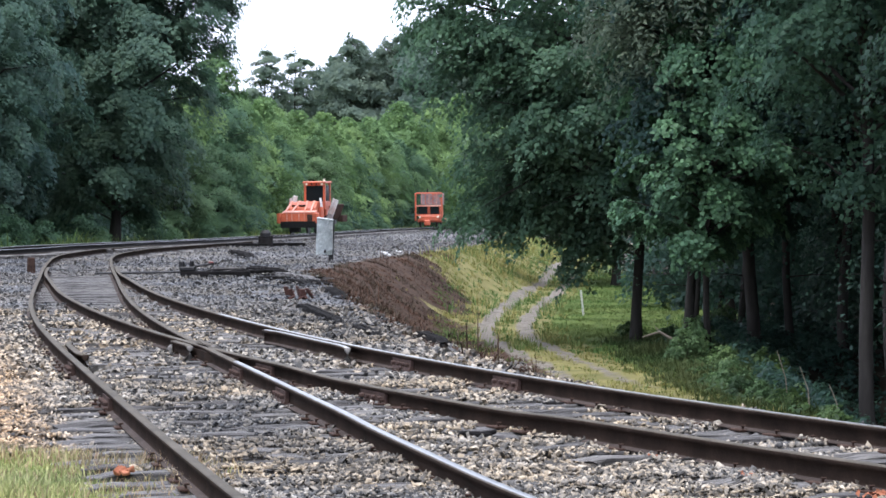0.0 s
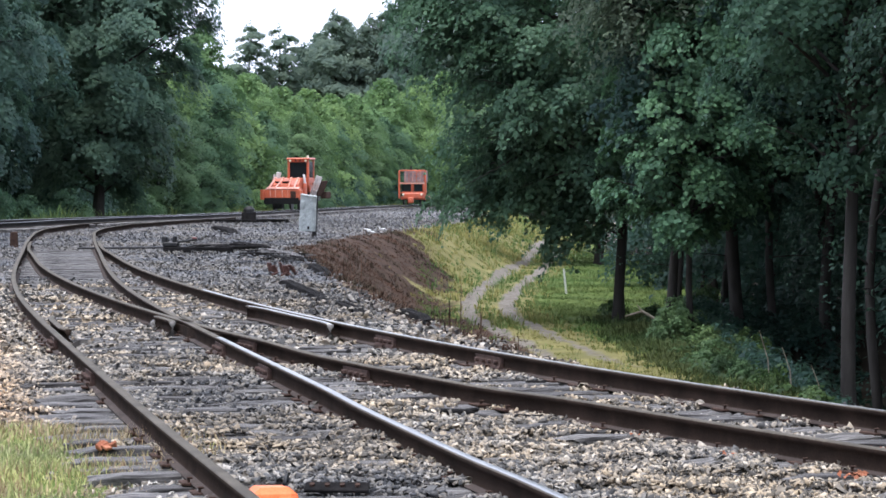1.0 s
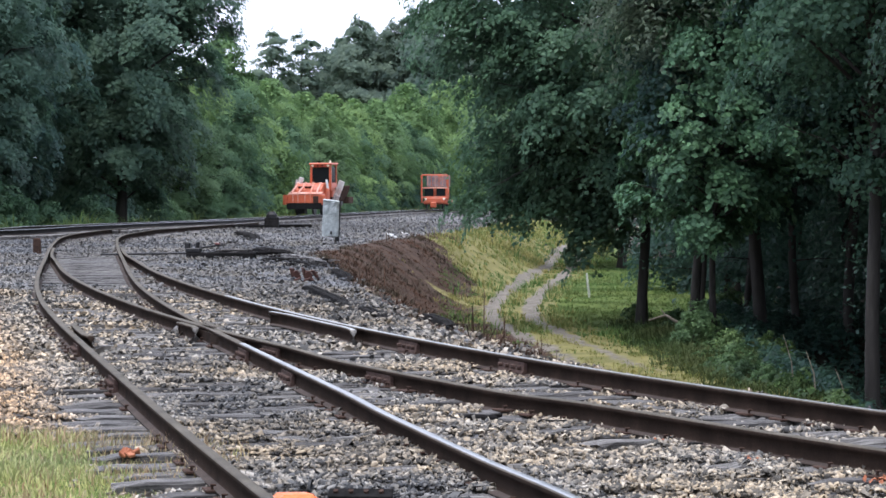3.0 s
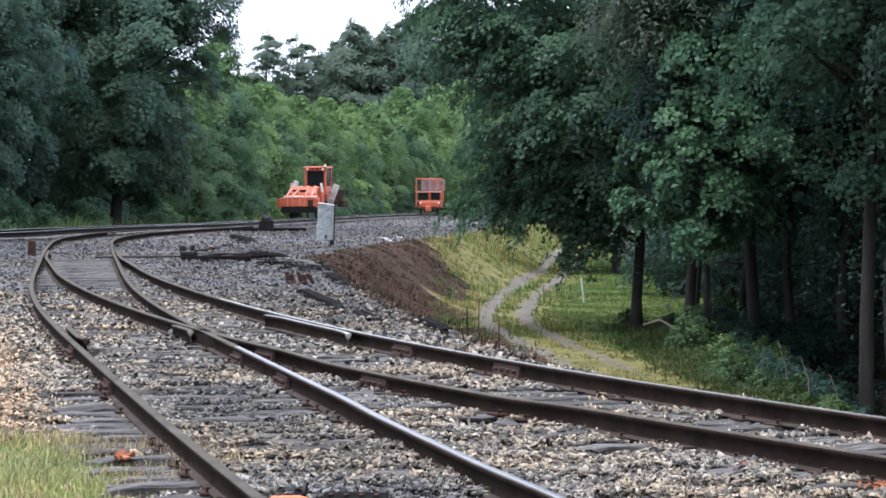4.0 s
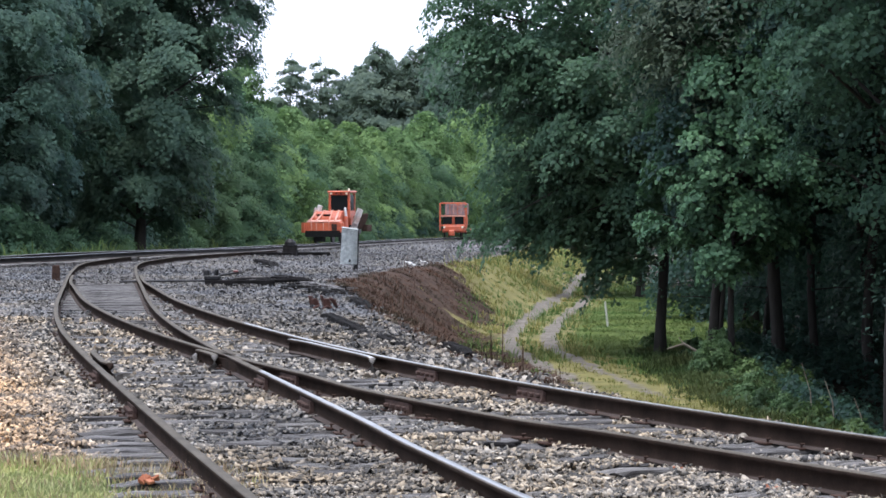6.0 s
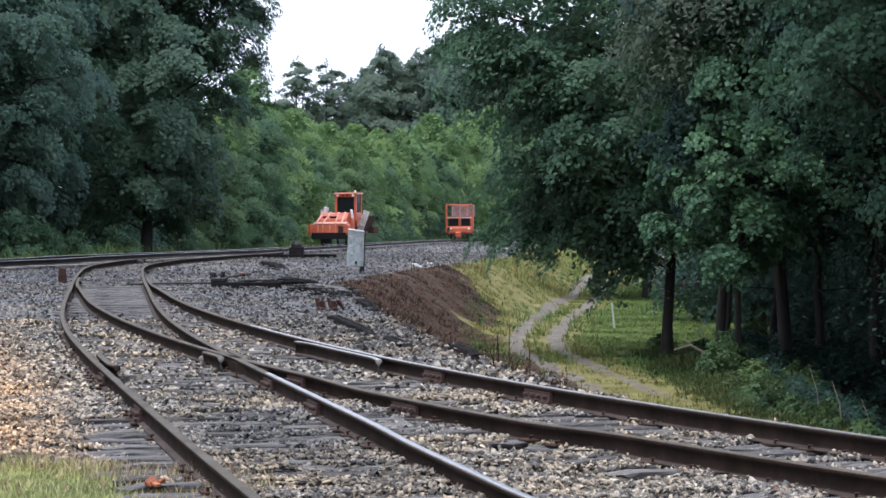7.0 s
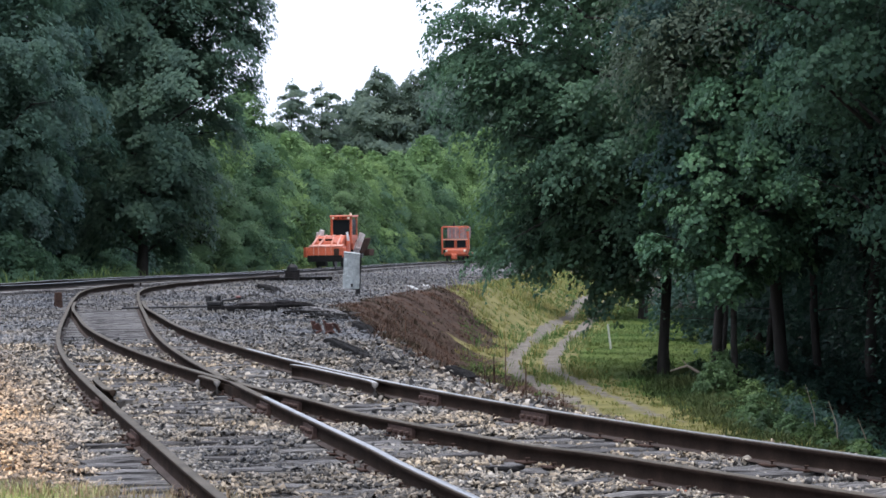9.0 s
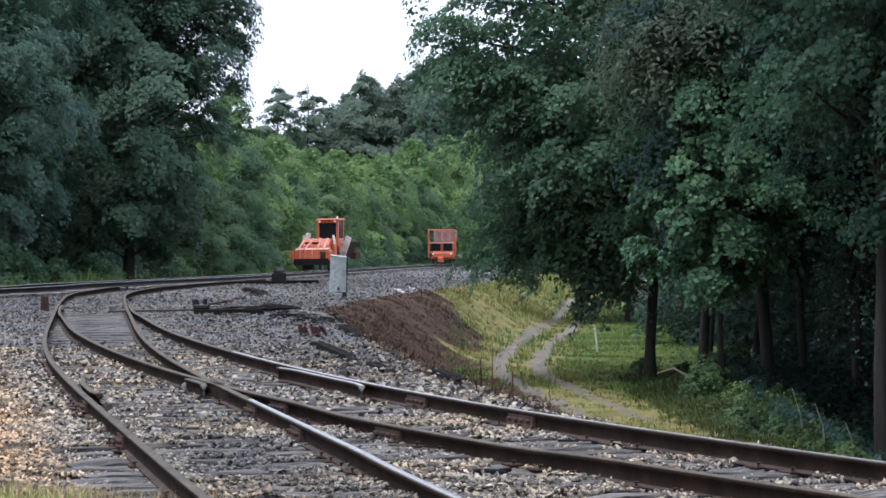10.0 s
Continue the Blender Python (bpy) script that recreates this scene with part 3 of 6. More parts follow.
def cover(x, y):
    """How far ballast buries the ties, 0 to 1."""
    c = np.clip(0.36 + 0.6 * wave(x, y, 3.3, 0.4) + 0.5 * wave(x, y, 7.0, 1.2), 0, 1)
    a = x - np.interp(y, rail_a[:, 1], rail_a[:, 0])
    c = c * (1 - 0.8 * (np.abs(a + 0.45) < 0.55) * (y < 25) * (wave(x, y, 2.3, 0.2) > -0.3))          # bare tie ends beside the siding
    c = np.where((a < -0.15) & (y > 24.5), 1.0, c)                   # gravel over the tie ends further on
    c = c * (1 - (a > 0.05) * (a < 1.5) * (y > 47) * (y < 64))       # bare ties at the points
    br = x - np.interp(-y, -rail_d[::-1, 1], rail_d[::-1, 0])
    c = c * (1 - 0.35 * (br > -1.6) * (br < 0) * (y < 25) * (wave(x, y, 1.1, 1.0) > -0.45))
    return c


STONE_SHAPES = []


def stone_shapes():
    rng = np.random.default_rng(2)
    cube = np.array([(x, y, z) for x in (-1, 1) for y in (-1, 1) for z in (-1, 1)], float)
    for k in range(24):
        v = cube * rng.uniform(0.35, 1.0, (8, 3)) * rng.uniform([1.0, 0.6, 0.28], [1.6, 1.0, 0.55])
        STONE_SHAPES.append(v * 0.62)
    return np.array([(0, 1, 3, 2), (4, 6, 7, 5), (0, 4, 5, 1), (2, 3, 7, 6), (1, 5, 7, 3)])


STONE_FACES = stone_shapes()


def lump_shapes():
    rng = np.random.default_rng(9)
    base = np.array([(-1, -1, -0.4), (1, -1, -0.4), (1, 1, -0.4), (-1, 1, -0.4), (0, 0, 0.6)], float)
    return np.array([base * rng.uniform(0.6, 1.2, (5, 3)) + rng.uniform(-0.25, 0.25, (5, 3)) * [1, 1, 0.4] for k in range(16)]) * 0.62


LUMPS, LUMP_FACES = lump_shapes(), np.array([(0, 1, 4), (1, 2, 4), (2, 3, 4), (3, 0, 4)])


def stones(name, n, x0, x1, y0, y1, size, rng, label, rise=0.0, plain=False, mat=STONE):
    """Scattered stones; plain ones, far off, are low four-sided lumps."""
    x, y = rng.uniform(x0, x1, n), rng.uniform(y0, y1, n) 
    z = zones(x, y)
    view = np.abs(x) < 0.165 * y + 0.25
    a = x - np.interp(y, rail_a[:, 1], rail_a[:, 0])
    panel = (a > 0.2) & (a < 1.45) & (y > 48.5) & (y < 63.5)          # bare boards at the points
    ok = (rng.uniform(0, 1, n) < z["gravel"] ** 2) & view & ~(panel & (rng.uniform(0, 1, n) < 0.93))
    x, y = x[ok], y[ok]
    n = len(x)
    s = size * rng.lognormal(0, 0.28, n)
    kinds, faces = (LUMPS, LUMP_FACES) if plain else (np.array(STONE_SHAPES), STONE_FACES)
    shape = kinds[rng.integers(0, len(kinds), n)] * s[:, None, None]
    q = rng.normal(size=(n, 4))
    q[:, 1:3] *= 0.35
    q /= np.linalg.norm(q, axis=1)[:, None]
    w, a, b, c = q.T
    R = np.stack([1 - 2 * (b * b + c * c), 2 * (a * b - c * w), 2 * (a * c + b * w), 2 * (a * b + c * w), 1 - 2 * (a * a + c * c), 2 * (b * c - a * w),
                  2 * (a * c - b * w), 2 * (b * c + a * w), 1 - 2 * (a * a + b * b)], 1).reshape(n, 3, 3)
    top = height(x, y) + rng.uniform(-0.004, 0.008, n) + rise + 0.05 * smooth((cover(x, y) - 0.27) / 0.25) * (rng.uniform(0, 1, n) < 0.85)
    v = np.einsum("nij,nkj->nki", R, shape) + np.stack([x, y, top], 1)[:, None]
    f = (np.arange(n)[:, None, None] * kinds.shape[1] + faces[None]).reshape(-1, faces.shape[1])
    me = mesh_np(name, v.reshape(-1, 3), f, mat)
    left = np.interp(y, rail_a[:, 1], rail_a[:, 0]) - x
    soil = smooth((left - 0.2) / 0.9) * smooth((50 - y) / 22)
    mid_b = np.interp(y, rail_b[:, 1], rail_b[:, 0]) - x
    # oily between the siding rails
    oil_and_dark = smooth(1.15 - np.abs(mid_b - 0.65) / 0.75) * (0.35 + 0.65 * (wave(x, y, 0.9, 2.0) > -0.1)) * smooth((34 - y) / 8)
    # darker and bluer beyond the outer rail, and everywhere past 42 m
    oil_and_dark = np.maximum(oil_and_dark, smooth((x - np.interp(y, rail_d[:, 1], rail_d[:, 0]) - 0.4) / 0.6) * smooth((y - 30) / 8) * 0.8)
    oil_and_dark = np.maximum(oil_and_dark, smooth((y - 42) / 22) * 0.7)
    for key, val in (("soil", soil), ("oil_and_dark", oil_and_dark)):
        me.attributes.new(key, "FLOAT", "POINT").data.foreach_set("value", np.repeat(val, kinds.shape[1]).astype(np.float32))
    return tagged(new(name, me), label, "ballast", kind="stuff")


def build_ballast():
    rng = np.random.default_rng(4)
    bed = stones("ballast", 44000, -3.4, 3.4, 15.2, 19, 0.027, rng, "crushed grey and tan ballast stones round the tracks")
    stones("ballast", 76000, -5, 5, 19, 28, 0.029, rng, "crushed grey and tan ballast stones round the tracks")
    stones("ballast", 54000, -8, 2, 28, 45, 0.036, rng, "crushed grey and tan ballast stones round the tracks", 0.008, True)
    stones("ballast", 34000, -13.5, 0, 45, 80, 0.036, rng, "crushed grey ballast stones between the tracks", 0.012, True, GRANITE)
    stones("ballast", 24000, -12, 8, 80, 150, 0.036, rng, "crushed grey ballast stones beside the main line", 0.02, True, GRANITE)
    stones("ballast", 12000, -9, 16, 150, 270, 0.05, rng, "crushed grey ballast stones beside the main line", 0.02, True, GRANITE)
    # single stones lying proud by the near rails
    shapes = []
    for k in range(8):
        me = mesh_of("stone", STONE_SHAPES[k] * 0.036, STONE_FACES, STONE)
        shapes.append(me)
    pick = random.Random(6)
    for k in range(280):
        x, y = pick.uniform(-2.2, 3.4), pick.uniform(15.6, 21)
        if min(abs(x - float(np.interp(y, r[:, 1], r[:, 0]))) if r[0, 1] < r[-1, 1] else 9 for r in (rail_a, rail_b, rail_c, rail_d)) < 0.13:
            continue
        t = child("stone", pick.choice(shapes), bed)
        t.matrix_local = pose(x, y, float(height(x, y)) + 0.05 * float(smooth((cover(x, y) - 0.27) / 0.25)) + 0.012, pick.uniform(-20, 20), pick.uniform(-20, 20), pick.uniform(0, 360))


def build_tracks():
    siding = thing("siding_track", pose(0, 0, 0), "rusty siding track on weathered wooden ties in ballast", "railway track")
    child("rail", rail_mesh("rail", rail_a, RAIL_DULL), siding, "dull brown rail")
    child("rail", rail_mesh("rail", rail_b, RAIL_TOP, 28.5), siding, "rail with a polished head")
    spots = lay_ties(siding, SIDING, 12, 30.5, seed=3)
    far = lay_ties(siding, SIDING, 30.5, 48.5, long=BRANCH, seed=4)
    far += lay_ties(siding, SIDING, 48.5, 62, gap=0.36, long=BRANCH, jitter=0.02, seed=14)
    far += lay_ties(siding, SIDING, 62, 100, seed=5)
    add_plates(siding, spots + far, rail_a, 12, 40)
    add_plates(siding, spots + far, rail_b, 12, 40)
    for y in (24.3, 28.8):
        add_joint(siding, rail_a, y)
    for y in (24.9, 27.9):
        add_joint(siding, rail_b, y)
    branch = thing("branch_track", pose(0, 0, 0), "branch track joining the siding through a frog", "railway track")
    child("rail", rail_mesh("rail", rail_c, RAIL_DULL), branch, "dull rail through the frog")
    child("rail", rail_mesh("rail", rail_d, RAIL_TOP, 40), branch, "outer rail with a shiny head")
    spots = lay_ties(branch, BRANCH, 10, 29.5, seed=6)
    add_plates(branch, spots, rail_c, 12, 30)
    add_plates(branch, spots, rail_d, 12, 30)
    for y in (26.3, 29.3):
        add_joint(branch, rail_d, y)
    for y in (24.9, 28.4):
        add_joint(branch, rail_c, y)
    # guard rail inside the outer rail, its end bent away
    inside = offset(rail_d, -0.12)
    g = inside[(inside[:, 1] > 30.6) & (inside[:, 1] < 35.0)].copy()
    bend = 0.07 * (smooth((31.3 - g[:, 1]) / 0.7) + smooth((g[:, 1] - 34.2) / 0.8))
    g[:, 0] -= bend
    child("guard_rail", rail_mesh("guard_rail", g, RAIL_TOP, ends=4), branch, "short guard rail with bent ends")
    inside = offset(rail_a, 0.12)
    g = inside[(inside[:, 1] > 29.4) & (inside[:, 1] < 32.6)].copy()
    g[:, 0] += 0.05 * (smooth((30.2 - g[:, 1]) / 0.7) + smooth((g[:, 1] - 31.9) / 0.7))
    child("guard_rail", rail_mesh("guard_rail", g, RAIL_DULL), siding, "short rusty guard rail with bent ends")
    # frog: a worn casting between the two rails where they part
    cross = float(rail_c[np.abs(rail_c[:, 0] - np.interp(rail_c[:, 1], rail_b[:, 1], rail_b[:, 0])).argmin(), 1])
    bm = bmesh.new()
    rows = []
    for y in np.linspace(cross - 2.0, cross + 1.6, 10):
        xb, xc = (float(np.interp(y, r[:, 1], r[:, 0])) for r in (rail_b, rail_c))
        lo, hi = min(xb, xc) - 0.05 * (y > cross - 1.2), max(xb, xc) + 0.05 * (y > cross - 1.2)
        drop = -0.035 if y < cross else -0.045
        rows.append([bm.verts.new((lo, y, -0.16)), bm.verts.new((lo, y, drop)), bm.verts.new((hi, y, drop)), bm.verts.new((hi, y, -0.16))])
    for a, b in zip(rows, rows[1:]):
        for k in range(3):
            bm.faces.new((a[k], a[k + 1], b[k + 1], b[k]))
    bm.faces.new(rows[0][::-1])
    bm.faces.new(rows[-1])
    bmesh.ops.recalc_face_normals(bm, faces=bm.faces)
    part("frog", bm, RAIL_SIDE, branch, "worn cast frog between the rails")
    # wing rails hugging the frog, their worn ends flared
    for line, side, y0, y1 in ((rail_b, 0.1, cross - 0.3, cross + 1.5), (rail_c, -0.1, cross - 0.2, cross + 1.3)):
        g = offset(line, side)
        g = g[(g[:, 1] > y0) & (g[:, 1] < y1)].copy()
        g = np.stack([np.interp(np.linspace(0, 1, 12), np.linspace(0, 1, len(g)), g[:, k]) for k in range(3)], 1)
        g[:, 0] += np.sign(side) * 0.03 * smooth((0.25 - np.linspace(0, 1, 12)) / 0.25)
        g[:, 2] -= 0.006
        child("wing_rail", rail_mesh("wing_rail", g, RAIL_DULL, ends=4), branch, "short wing rail with flared worn end")
    main = thing("main_track", pose(0, 0, 0), "main line track with black rails", "railway track")
    for side in (-HALF, HALF):
        line = with_level(offset(MAIN, side))
        line[:, 2] += 0.12
        child("rail", rail_mesh("rail", line, RAIL_TOP, shoulder=1, side=RAIL_MAIN), main, "dark steel rail with a bright head")
    lay_ties(main, MAIN, 66, 240, gap=0.6, seed=7, lift=0.12)
    return siding, branch, main


# ---------------------------------------------------------------- plants
def leaf_quads(centres, normals, size, rng, long=1.4, corners=4):
    """Leaves of three or four corners, slightly folded, each turned at random about its normal."""
    n = len(centres)
    nrm = normals / np.linalg.norm(normals, axis=1)[:, None]
    t = rng.normal(size=(n, 3))
    t -= (t * nrm).sum(1)[:, None] * nrm
    t /= np.linalg.norm(t, axis=1)[:, None]
    b = np.cross(nrm, t)
    s = (size * rng.uniform(0.6, 1.3, n))[:, None]
    v = np.stack([centres - t * s * long / 2, centres + b * s / 2 + nrm * s * 0.15, centres + t * s * long / 2 - nrm * s * 0.2, centres - b * s / 2 + nrm * s * 0.15], 1)
    if corners == 3:
        v = v[:, [0, 1, 3]] if long < 0 else np.stack([v[:, 0], v[:, 1] + t * s * long * 0.2, v[:, 3] + t * s * long * 0.35], 1)
    return v.reshape(-1, 3), np.arange(corners * n).reshape(n, corners)


def tube(points, radii, sides=6):
    p, n = np.array(points, float), len(points)
    d = np.gradient(p, axis=0)
    d /= np.linalg.norm(d, axis=1)[:, None] + 1e-9
    u = np.cross(d, [0.31, 0.95, 0.05])
    u /= np.linalg.norm(u, axis=1)[:, None] + 1e-9
    w = np.cross(d, u)
    a = np.linspace(0, 2 * np.pi, sides, endpoint=False)
    r = np.array(radii)[:, None, None]
    v = p[:, None] + r * (np.cos(a)[None, :, None] * u[:, None] + np.sin(a)[None, :, None] * w[:, None])
    i, j = np.arange(n - 1)[:, None] * sides, np.arange(sides)[None]
    f = np.stack([i + j, i + (j + 1) % sides, i + sides + (j + 1) % sides, i + sides + j], -1).reshape(-1, 4)
    return v.reshape(-1, 3), f


def stack_up(bits):
    vs, fs, k = [], [], 0
    for v, f in bits:
        vs.append(v)
        fs.append(f + k)
        k += len(v)
    return np.vstack(vs), np.vstack(fs)


def crown_tree(seed, shape, boughs, sprays, leaves, leaf, girth, spread=(0.45, 0.8), flat=0.1, droop=0.55, tilt=0.55, loose=0.5,
               corners=4, core=3000, core_leaf=0.16, limbs=1.0, extra=(), long=1.4, hang=0.7, bare=0.75):
    """A tree: trunk, boughs that reach to the outline given as (height, radius), and on each bough sprays of leaves, domed like caps,
    with dark gaps between them; inner leaves fill the heart. extra: further boughs as (angle, reach, height)."""
    rng = np.random.default_rng(seed)
    hs, rs = np.array(shape, float).T
    tall, low = hs[-1], hs[0]
    lean = rng.uniform(-0.3, 0.3, 2)
    h = np.linspace(-0.3, tall * 0.95, 12)

    def stem(z):
        return np.array([lean[0] * (z / tall) ** 2 + 0.08 * np.sin(z * 0.9 + seed), lean[1] * (z / tall) ** 2 + 0.08 * np.sin(z * 0.7 + 2 * seed), z])

    bits = [tube([stem(z) for z in h], girth * (1 - h / tall * 0.85).clip(0.08) * np.where(h < 0.1, 1.4, 1), 9)]
    fine = np.linspace(low, tall, 200)
    mass = np.cumsum(np.interp(fine, hs, rs) + 0.3)
    turn = rng.uniform(0, 6.3)
    ends = list(extra)
    for k in range(boughs):
        z = float(np.interp((k + rng.uniform(0, 1)) / boughs * mass[-1], mass, fine))
        turn += 2.4 + rng.uniform(-0.6, 0.6)
        ends.append((turn, float(np.interp(z, hs, rs)) * (rng.uniform(0.78, 1.08) if rng.uniform() < 0.8 else rng.uniform(0.35, 0.8)), z))
    cs, ns, outs, sizes = [], [], [], []
    for ang, reach, z in ends:
        out = np.array([np.cos(ang), np.sin(ang), 0])
        root = stem(max(z - rng.uniform(0.35, 0.6) * reach, min(low * bare, z)))
        end = stem(z) + out * reach
        if rng.uniform() < limbs:
            mid = root + (end - root) * 0.5 + [0, 0, 0.12 * reach] + rng.normal(0, 0.08 * reach ** 0.5, 3)
            bits.append(tube([root, mid, root + (end - root) * 0.92], [0.012 + 0.011 * reach, 0.01 + 0.006 * reach, 0.006], 5))
        k = 1.04 - 0.62 * rng.uniform(0, 1, sprays) ** 1.3
        side = np.array([-out[1], out[0], 0])
        at = root + (end - root) * k[:, None] + side * (rng.normal(0, 0.13, sprays) * reach * k)[:, None]
        at[:, 2] += 0.12 * reach * np.sin(np.pi * k.clip(0, 1)) + rng.normal(0, 0.12, sprays) * reach ** 0.5
        cs.append(at)
        ns.append(np.array([0, 0, 1.0]) + out * tilt * k[:, None] + rng.normal(0, 0.22 if corners == 4 else 0.13, (sprays, 3)))
        outs.append(np.repeat(out[None], sprays, 0))
        sizes.append(rng.uniform(*spread, sprays) * (0.75 + 0.25 * min(1, reach / 2)))
    cs, ns, outs, sizes = np.vstack(cs), np.vstack(ns), np.vstack(outs), np.concatenate(sizes)
    ns /= np.linalg.norm(ns, axis=1)[:, None]
    t1 = np.cross(ns, [0.3, 0.9, 0.2])
    t1 /= np.linalg.norm(t1, axis=1)[:, None]
    t2 = np.cross(ns, t1)
    each = np.maximum(6, (leaves * (sizes / np.mean(spread)) ** 2)).astype(int)
    i = np.repeat(np.arange(len(cs)), each)
    n = len(i)
    a = rng.uniform(0, 2 * np.pi, n)
    rr = rng.uniform(0, 1, n) ** 0.5 * sizes[i] * (1 + 0.35 * np.sin(3 * a + i * 1.7))
    drop = rng.normal(0, flat, n) * sizes[i] - droop * rr ** 2 / sizes[i]
    radial = t1[i] * np.cos(a)[:, None] + t2[i] * np.sin(a)[:, None]
    at = cs[i] + radial * rr[:, None] + ns[i] * drop[:, None]
    nrm = ns[i] + radial * ((0.5 if corners == 4 else 0.25) * rr / sizes[i])[:, None] + rng.normal(0, loose, (n, 3)) + outs[i] * hang
    z = np.interp(rng.uniform(0, mass[-1], core), mass, fine)
    a, r = rng.uniform(0, 6.3, core), np.interp(z, hs, rs) * 0.68 * rng.uniform(0, 1, core) ** 0.5
    inner = leaf_quads(np.stack([r * np.cos(a), r * np.sin(a), z + 0.1], 1), rng.normal(0, 1 if corners == 4 else 0.5, (core, 3)) + [0, 0, 0.5 if corners == 4 else 0.8], core_leaf, rng, 1.2, corners)
    return stack_up(bits), stack_up([leaf_quads(at, nrm, leaf, rng, long, corners), inner])


def plant(name, made, leaf_mat, x, y, label, group, turn=0, scale=1.0, wood=None, category="tree"):
    (tv, tf), (lv, lf) = made
    t = thing(name, pose(x, y, float(height(x, y)) - 0.05, 0, 0, turn), label, category, group)
    t.scale = (scale,) * 3
    child("trunk", mesh_np("trunk", tv, tf, wood or BARK), t)
    child("crown", mesh_np("crown", lv, lf, leaf_mat), t)
    return t


def again(t, x, y, turn, scale=1.0):
    c = copy_thing(t, pose(x, y, float(height(x, y)) - 0.05, 0, 0, turn))
    c.scale = (scale,) * 3
    return c


def build_trees():
    side = "trees beside the dirt road"
    near = "broad-leaved tree with a full dark green crown"
    # the old tree over the dirt road: a low skirt of drooping boughs, and a broad upper crown
    pi = math.pi
    plant("broadleaf_tree", crown_tree(11, [(3.0, 2.0), (3.7, 3.5), (4.2, 3.3), (4.9, 3.0), (5.6, 3.7), (6.8, 4.7), (8.4, 5.0), (10, 4.4), (11.6, 1.8)], 84, 5, 210, 0.085, 0.125, (0.4, 0.8), bare=0.95, core=7000, core_leaf=0.1,
                                       extra=((pi, 1.5, 1.95), (pi + 0.3, 1.7, 2.15), (pi + 0.1, 1.6, 2.5), (pi - 0.2, 1.8, 2.8), (pi + 0.4, 1.9, 2.75), (pi, 2.2, 3.1), (pi - 0.2, 4.0, 3.05), (pi + 0.1, 3.7, 2.95), (pi + 0.3, 4.0, 3.1), (pi - 0.05, 4.3, 3.2), (pi + 0.05, 3.0, 2.95), (pi + 0.45, 2.8, 3.05), (pi - 0.15, 3.8, 4.0), (pi + 0.15, 3.8, 4.2),
                                              (pi - 0.1, 4.7, 6.9), (pi + 0.2, 5.0, 7.6), (pi + 0.05, 4.6, 6.3), (pi - 0.3, 5.1, 8.3), (pi + 0.4, 4.8, 7.1), (pi, 5.0, 8.0)) + tuple((pi + 0.1 + 0.12 * k, 3.9 + 0.3 * math.sin(2.1 * k), 4.7 + 0.4 * (k * 5 % 6)) for k in range(14))),
          LEAF_OAK, 4.5, 64.4, near + ", overhanging the dirt road", side, 0)
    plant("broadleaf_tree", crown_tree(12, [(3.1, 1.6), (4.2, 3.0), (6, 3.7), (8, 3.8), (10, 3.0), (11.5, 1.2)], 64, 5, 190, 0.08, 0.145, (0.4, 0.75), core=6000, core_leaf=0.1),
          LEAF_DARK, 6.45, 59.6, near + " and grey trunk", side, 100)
    # the bright sapling in front of them
    plant("young_broadleaf_tree", crown_tree(16, [(2.2, 0.9), (2.9, 1.6), (4.2, 1.95), (5.6, 1.85), (7.3, 0.7)], 56, 4, 150, 0.085, 0.075, (0.25, 0.5), core=1800, core_leaf=0.09, tilt=0.7),
          LEAF_NEAR, 5.45, 57.6, "young broad-leaved tree, its green leaves lightened as sky-lit", side, 60)
    plant("drooping_tree", crown_tree(17, [(5.6, 0.9), (6.3, 2.2), (7.4, 2.6), (8.8, 2.2), (10, 0.9)], 44, 4, 150, 0.05, 0.11, core=3000, core_leaf=0.08, droop=0.9, hang=0.9, long=2.6),
          LEAF_OLIVE, 5.15, 58.6, "tree with dull grey-green drooping leaves", side, 20)
    c = plant("broadleaf_tree", crown_tree(13, [(4.2, 0.9), (5.2, 1.8), (6.8, 2.6), (8.8, 3.6), (11.3, 3.4), (12.8, 1.0)], 60, 5, 150, 0.072, 0.125, (0.3, 0.6), core=5000, core_leaf=0.09), LEAF_OAK, 6.6, 44.6, near + " and a straight trunk", side, 200)
    again(c, 7.4, 72.5, 130, 1.1)
    plant("broadleaf_tree", crown_tree(15, [(5.5, 1.2), (6.8, 2.4), (9, 2.8), (12.2, 0.8)], 46, 4, 150, 0.08, 0.12, core=5000, core_leaf=0.1), LEAF_DARK, 8.7, 41.6, "broad-leaved tree at the wood's edge, leaves darkened for shade", side, 60)
    # paler trees along the road's far end
    r = plant("roadside_tree", crown_tree(18, [(2.6, 3.2), (3.3, 5.0), (4.8, 5.7), (6.4, 4.8), (8.2, 2.2)], 60, 5, 130, 0.12, 0.17, (0.6, 1.1), corners=3, core=6000, core_leaf=0.22), LEAF_ROAD, 6.5, 104.0, "mid-green broad-leaved tree by the dirt road", "trees by the dirt road")
    again(r, 10.5, 120, 90, 1.1)
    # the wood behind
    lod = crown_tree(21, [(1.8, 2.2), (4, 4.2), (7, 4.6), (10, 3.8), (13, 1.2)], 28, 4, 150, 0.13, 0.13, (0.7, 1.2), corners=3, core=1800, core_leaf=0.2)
    w = plant("woodland_tree", lod, LEAF_DARK, 13.0, 60.0, "dense woodland tree with low limbs, leaves darkened for shade", "trees of the wood")
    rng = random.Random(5)
